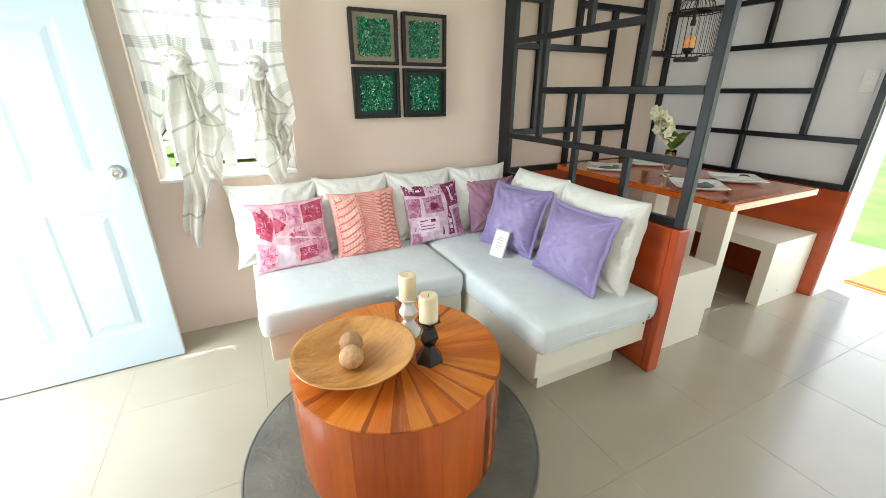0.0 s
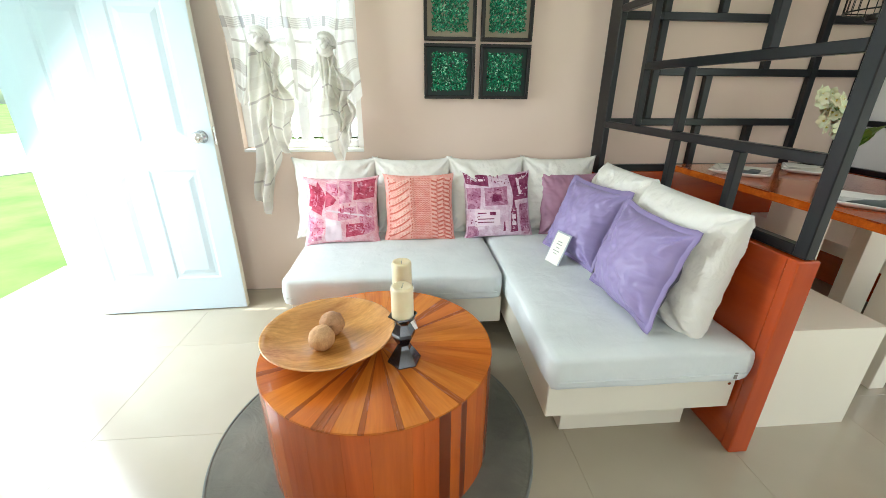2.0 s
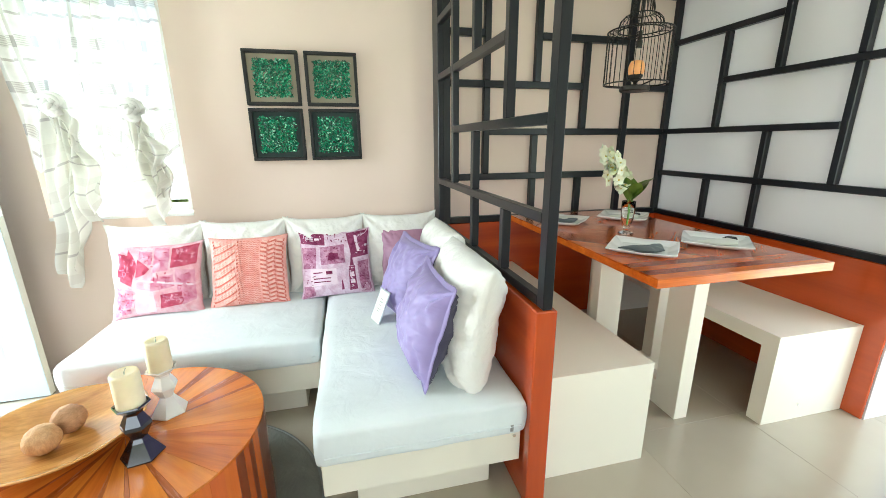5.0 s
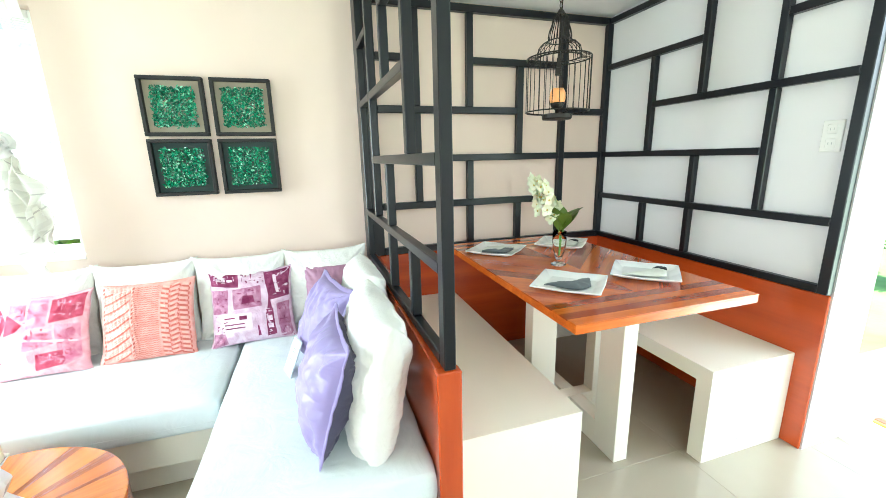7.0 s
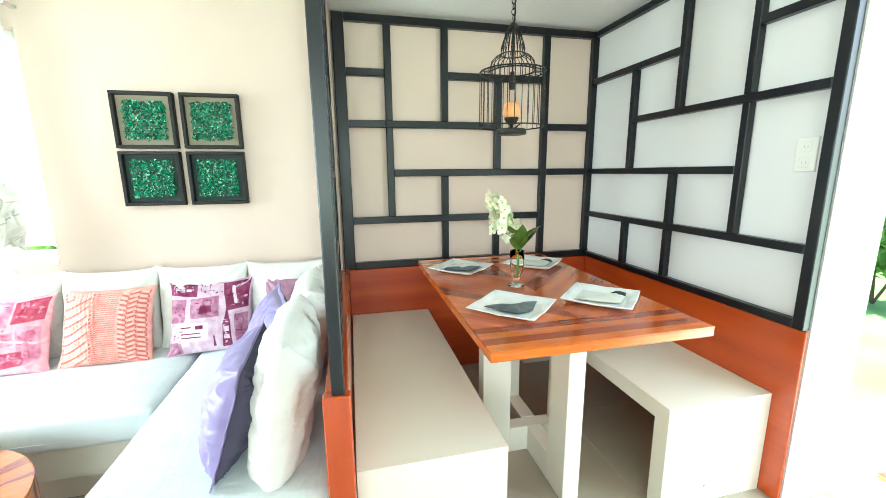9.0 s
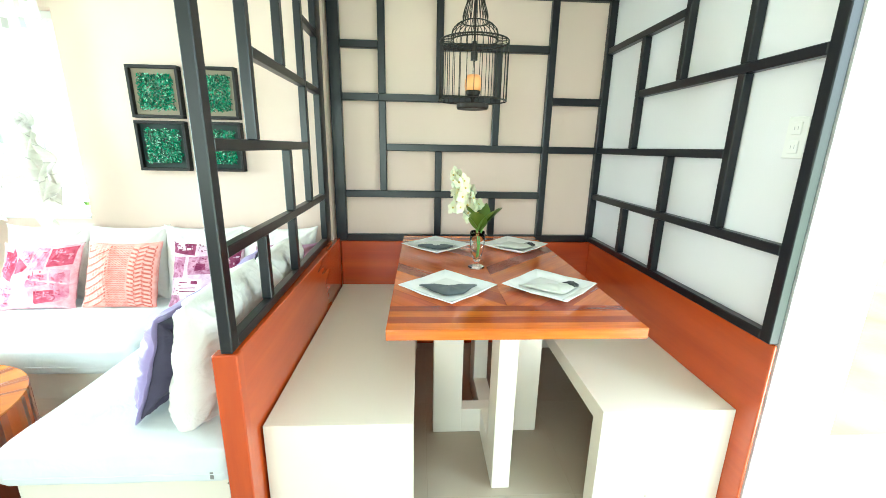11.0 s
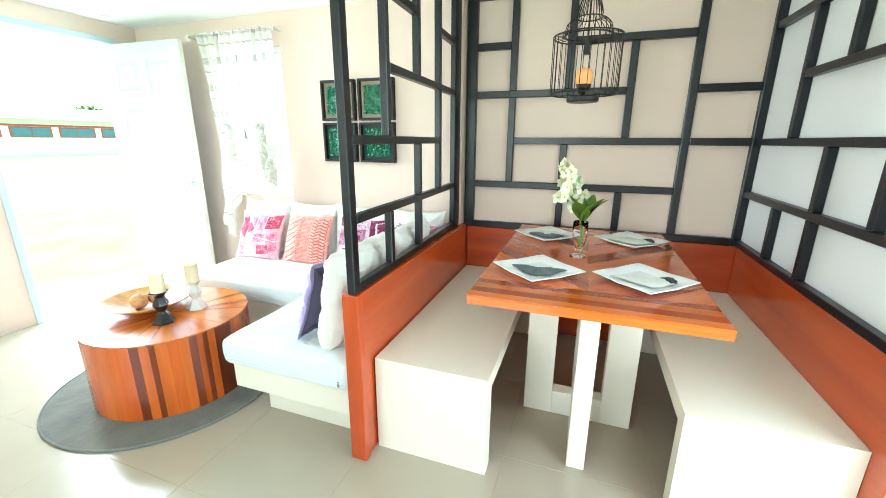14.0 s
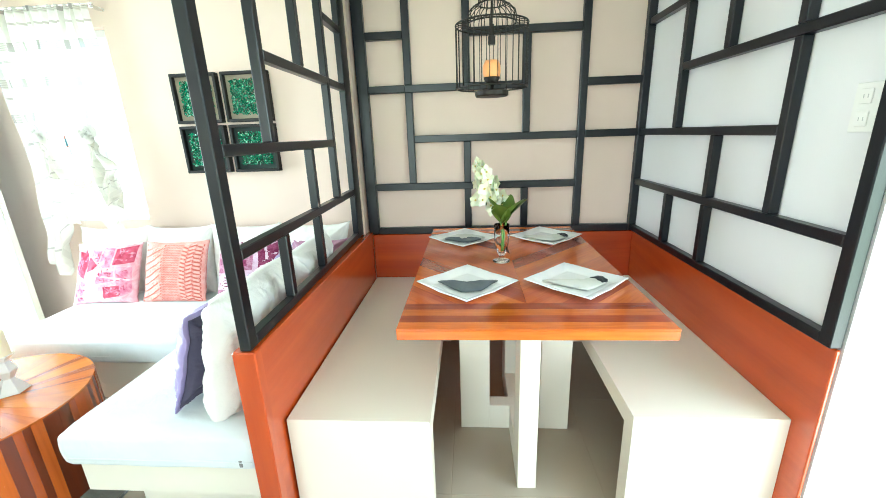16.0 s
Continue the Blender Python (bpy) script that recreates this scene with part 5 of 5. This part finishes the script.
part("cup", spun([(0, 1.536), (0.008, 1.537), (0.008, 1.552), (0.022, 1.562), (0.031, 1.578), (0.031, 1.584), (0.026, 1.580), (0, 1.575)], 28), M_WIRE, cage, "", True)
nb = Nodes("amber_bulb", 0.35)
nb.colour(srgb(226, 156, 96))
nb.p.inputs["Emission Color"].default_value = srgb(255, 176, 96)
nb.p.inputs["Emission Strength"].default_value = 0.025
part("bulb", spun([(0, 1.577), (0.030, 1.580), (0.035, 1.600), (0.034, 1.626), (0.026, 1.644), (0, 1.648)], 28), nb.mat, cage, "amber candle bulb", True)
part("socket", spun([(0, 1.700), (0.014, 1.700), (0.014, 1.728), (0.009, 1.732), (0.009, 1.77), (0, 1.77)], 20), M_WIRE, cage)
part("stem", rod(bmesh.new(), [(0, 0, 1.765), (0, 0, 1.965)], 0.004, 8), M_WIRE, cage)
part("crown", spun([(0, 1.940), (0.019, 1.942), (0.014, 1.955), (0.006, 1.966), (0, 1.970)], 20), M_WIRE, cage, "", True)
part("cord", rod(bmesh.new(), [(0.005, 0, 1.965), (0.008, 0.004, 2.03), (0.003, -0.003, 2.10), (0.0, 0, 2.226)], 0.0032, 8), M_WIRE, cage, "", True)
for k in range(12):
    z = 1.982 + k * 0.021
    turn = 0 if k % 2 else math.pi / 2
    pts = [(0.009 * math.cos(a * math.pi / 8) * math.cos(turn), 0.009 * math.cos(a * math.pi / 8) * math.sin(turn), z + 0.013 * math.sin(a * math.pi / 8)) for a in range(17)]
    part("chain_link", rod(bmesh.new(), pts, 0.002, 5), M_WIRE, cage, "", True)
part("ceiling_rose", spun([(0, 2.222), (0.03, 2.225), (0.045, 2.240), (0.048, ZC + 0.0195), (0, ZC + 0.0195)], 28), M_WIRE, cage, "", True)

# ---- fittings ----
down = thing("ceiling_downlight", "small round white recessed downlight in the ceiling", "ceiling light", pose(-0.94, 2.10, ZC))
part("rim", spun([(0.034, -0.001), (0.05, -0.001), (0.052, -0.004), (0.048, -0.008), (0.036, -0.006), (0.034, -0.001)], 32), M_CEIL, down)
part("lens", spun([(0, -0.0025), (0.034, -0.0025), (0.034, -0.0012), (0, -0.0012)], 24), M_GLOSS_WHITE, down)
M_SLOT = paint("slot_grey", srgb(178, 178, 174), 0.6, 0.05)
plate = thing("wall_outlet", "white double outlet plate on the side wall", "outlet", pose(XR - 0.0005, 1.17, 1.385))
part("plate", box(-0.007, 0, -0.036, 0.036, -0.062, 0.062, 0.002, 1), M_GLOSS_WHITE, plate)
for z in (-0.028, 0.028):
    part("socket", box(-0.0105, -0.0071, -0.017, 0.017, z - 0.019, z + 0.019, 0.0015, 1), M_GLOSS_WHITE, plate)
    for y in (-0.006, 0.006):
        part("slot", box(-0.0112, -0.0106, y - 0.0010, y + 0.0010, z - 0.005, z + 0.005), M_SLOT, plate)

# ---- outside ----
M_ROAD = paint("pale_road", srgb(214, 210, 202), 0.95, 0.06, 60, 0.3)
solid("porch", box(-2.0, XL - 0.15, 0.6, 3.0, -0.2, -0.035, 0.01, 1), M_PAVE, "pale concrete porch slab at the front door", "porch", kind="structure")
solid("side_step", box(XR + 0.26, 5.4, -0.6, 1.6, -0.2, -0.06, 0.01, 1), M_PAVE, "pale concrete slab at the side door", "slab", kind="structure")
road = solid("road", box(-120, 120, -4.2, 4.2, -0.02, 0.015), M_ROAD, "pale concrete village road across the lawn", "road", pose(-10.2, 8.2, -0.125, 0, 0, 58), kind="structure")
M_MAT_Y = cloth("mat_yellow", srgb(226, 176, 92), srgb(210, 148, 70), 300)
M_MAT_R = cloth("mat_red", srgb(196, 84, 66), srgb(180, 66, 52), 300)
mat_ob = thing("door_mat", "yellow and red woven door mat on the side slab", "door mat", pose(4.55, 0.97, -0.0595))
part("weave", box(-0.40, 0.40, -0.15, 0.15, 0, 0.014, 0.005, 2), M_MAT_Y, mat_ob)
for x in (-0.37, 0.37):
    part("fringe", box(x - 0.02, x + 0.02, -0.15, 0.15, 0.0145, 0.018, 0.001, 1), M_MAT_R, mat_ob)


def leaves(name, count, spread, size, material, seed, centre):
    rng = random.Random(seed)
    verts, faces = [], []
    for _ in range(count):
        d = Vector((rng.gauss(0, 1), rng.gauss(0, 1), rng.gauss(0, 1))).normalized()
        r = rng.uniform(0.45, 1.0) * (0.75 + 0.45 * noise.noise(d * 1.7 + Vector((seed, 0, 0))))
        c = Vector(centre) + Vector((d.x * spread[0], d.y * spread[1], d.z * spread[2])) * r
        a = Euler((rng.uniform(-1.2, 1.2), rng.uniform(-1.2, 1.2), rng.uniform(0, 6.3))).to_matrix()
        l, w = size * rng.uniform(0.6, 1.2), size * rng.uniform(0.2, 0.35)
        n0 = len(verts)
        verts += [c + a @ Vector(p) for p in ((-l, 0, 0), (0, -w, l * 0.15), (l, 0, -l * 0.2), (0, w, l * 0.15))]
        faces += [(n0, n0 + 1, n0 + 2), (n0, n0 + 2, n0 + 3)]
    data = bpy.data.meshes.new(name)
    data.from_pydata(verts, [], faces)
    data.materials.append(material)
    return data


def leaf_mat(name, a, b):
    n = Nodes(name, 0.5)
    g = n.node("ShaderNodeNewGeometry")
    n.colour(n.ramp(g.outputs["Random Per Island"], [(0.0, a), (1.0, b)]))
    return n.mat


GREEN_L = leaf_mat("shrub_leaf", srgb(52, 92, 34), srgb(120, 156, 70))
TREE_L = leaf_mat("tree_leaf", srgb(46, 84, 36), srgb(96, 134, 62))
M_BARK = paint("bark", srgb(104, 84, 64), 0.95, 0.25, 30, 0.6)


def shrub(x, y, z, s, material, label, seed, count=700):
    ob = thing("shrub", label, "shrub", pose(x, y, z))
    for k in range(5):
        a = k * 1.26 + seed
        part("stem", rod(bmesh.new(), [(0, 0, 0), (0.15 * s * math.cos(a), 0.15 * s * math.sin(a), 0.35 * s), (0.3 * s * math.cos(a), 0.3 * s * math.sin(a), 0.7 * s)], 0.012 * s, 6), M_BARK, ob)
    o = new("foliage", leaves("foliage", count, (0.5 * s, 0.5 * s, 0.45 * s), 0.09 * s, material, seed, (0, 0, 0.62 * s)))
    o.parent = ob
    return ob


shrub(-0.15, 3.45, -0.13, 0.98, leaf_mat("red_leaf", srgb(150, 34, 60), srgb(214, 96, 110)), "red-leaved garden shrub outside the window", 3, 350)
shrub(0.35, 3.6, -0.13, 1.75, GREEN_L, "green garden shrub outside the window", 5)
shrub(1.0, 4.3, -0.13, 1.5, GREEN_L, "tall green garden shrub outside the window", 8)
shrub(7.4, 3.0, -0.13, 1.2, GREEN_L, "green garden shrub beyond the side door", 12)
shrub(9.2, 1.4, -0.13, 1.6, GREEN_L, "broad green garden shrub beyond the side door", 15)


def tree(x, y, h, seed):
    ob = thing("tree", "leafy green tree beyond the road", "tree", pose(x, y, -0.13), "far trees")
    part("trunk", rod(bmesh.new(), [(0, 0, 0), (0.05 * h * 0.3, 0, h * 0.25), (0.02 * h, 0.02 * h, h * 0.55)], 0.035 * h, 8), M_BARK, ob)
    for k in range(5):
        a = k * 1.26 + seed
        part("limb", rod(bmesh.new(), [(0.02 * h, 0.02 * h, h * 0.45), (0.14 * h * math.cos(a), 0.14 * h * math.sin(a), h * 0.65), (0.26 * h * math.cos(a), 0.26 * h * math.sin(a), h * 0.8)], 0.012 * h, 6), M_BARK, ob)
    o = new("crown", leaves("crown", 1400, (0.34 * h, 0.34 * h, 0.28 * h), 0.045 * h, TREE_L, seed, (0, 0, h * 0.72)))
    o.parent = ob


for x, y, h, s in ((-47, 28.5, 5.0, 1), (-30, 42, 6.0, 2), (-44, 36, 6.5, 3), (-25, 55, 7, 4), (32, 30, 6, 5), (38, 8, 6.5, 6), (4, 40, 6, 7), (-4, 36, 7, 9)):
    tree(x, y, h, s)

M_FAR_WALL = paint("far_wall", srgb(242, 234, 218), 0.9, 0.05)
M_FAR_ROOF = paint("far_roof", srgb(150, 170, 190), 0.7, 0.06)
M_FAR_GLASS = paint("far_glass", srgb(92, 116, 140), 0.2, 0.1)
M_FAR_TRIM = paint("far_trim", srgb(178, 84, 78), 0.7, 0.08)


def far_house(x, y, turn, long):
    ob = thing("house", "long low white house with blue windows and red trim", "house", pose(x, y, -0.13, 0, 0, turn), "far houses")
    part("wall", box(-4, 0, 0, long, 0, 3.0), M_FAR_WALL, ob)
    bm = bmesh.new()
    vs = [bm.verts.new(p) for p in ((0.5, -0.4, 3.0), (0.5, long + 0.4, 3.0), (-2, long + 0.4, 4.1), (-2, -0.4, 4.1), (-4.5, -0.4, 3.0), (-4.5, long + 0.4, 3.0))]
    for f in ((0, 1, 2, 3), (3, 2, 5, 4), (0, 3, 4), (1, 5, 2), (0, 4, 5, 1)):
        bm.faces.new([vs[i] for i in f])
    bmesh.ops.recalc_face_normals(bm, faces=bm.faces)
    part("roof", bm, M_FAR_ROOF, ob)
    part("trim", box(0.004, 0.05, 0, long, 2.42, 2.58), M_FAR_TRIM, ob)
    n = int(long // 3.2)
    for k in range(n):
        w = part("window", box(0.004, 0.04, k * 3.2 + 0.3, k * 3.2 + 3.0, 1.55, 2.4), M_FAR_TRIM, ob)
        for j in range(2):
            part("pane", box(0.042, 0.055, k * 3.2 + 0.42 + j * 1.26, k * 3.2 + 1.62 + j * 1.26, 1.63, 2.32), M_FAR_GLASS, w)


far_house(-40, 12, 0, 20)
far_house(-36, 36, -18, 16)
bm = bmesh.new()  # a far ridge of hills round the lawn
prev = None
for k in range(121):
    a = 2 * math.pi * k / 120
    h = 7 + 5 * noise.noise(Vector((math.cos(a) * 2.1, math.sin(a) * 2.1, 3))) + 1.5 * noise.noise(Vector((math.cos(a) * 9, math.sin(a) * 9, 5)))
    row = [bm.verts.new((r * math.cos(a), r * math.sin(a), z)) for r, z in ((76, -0.5), (90, h * 0.55), (110, h))]
    if prev:
        for j in range(2):
            bm.faces.new((prev[j], row[j], row[j + 1], prev[j + 1]))
    prev = row
M_HILL = paint("hill_green", srgb(120, 140, 88), 0.95, 0.25, 4, 0.3)
solid("backdrop_hills", bm, M_HILL, "far green hills beyond the lawn", "hills", kind="structure")
vase.visible_shadow = False
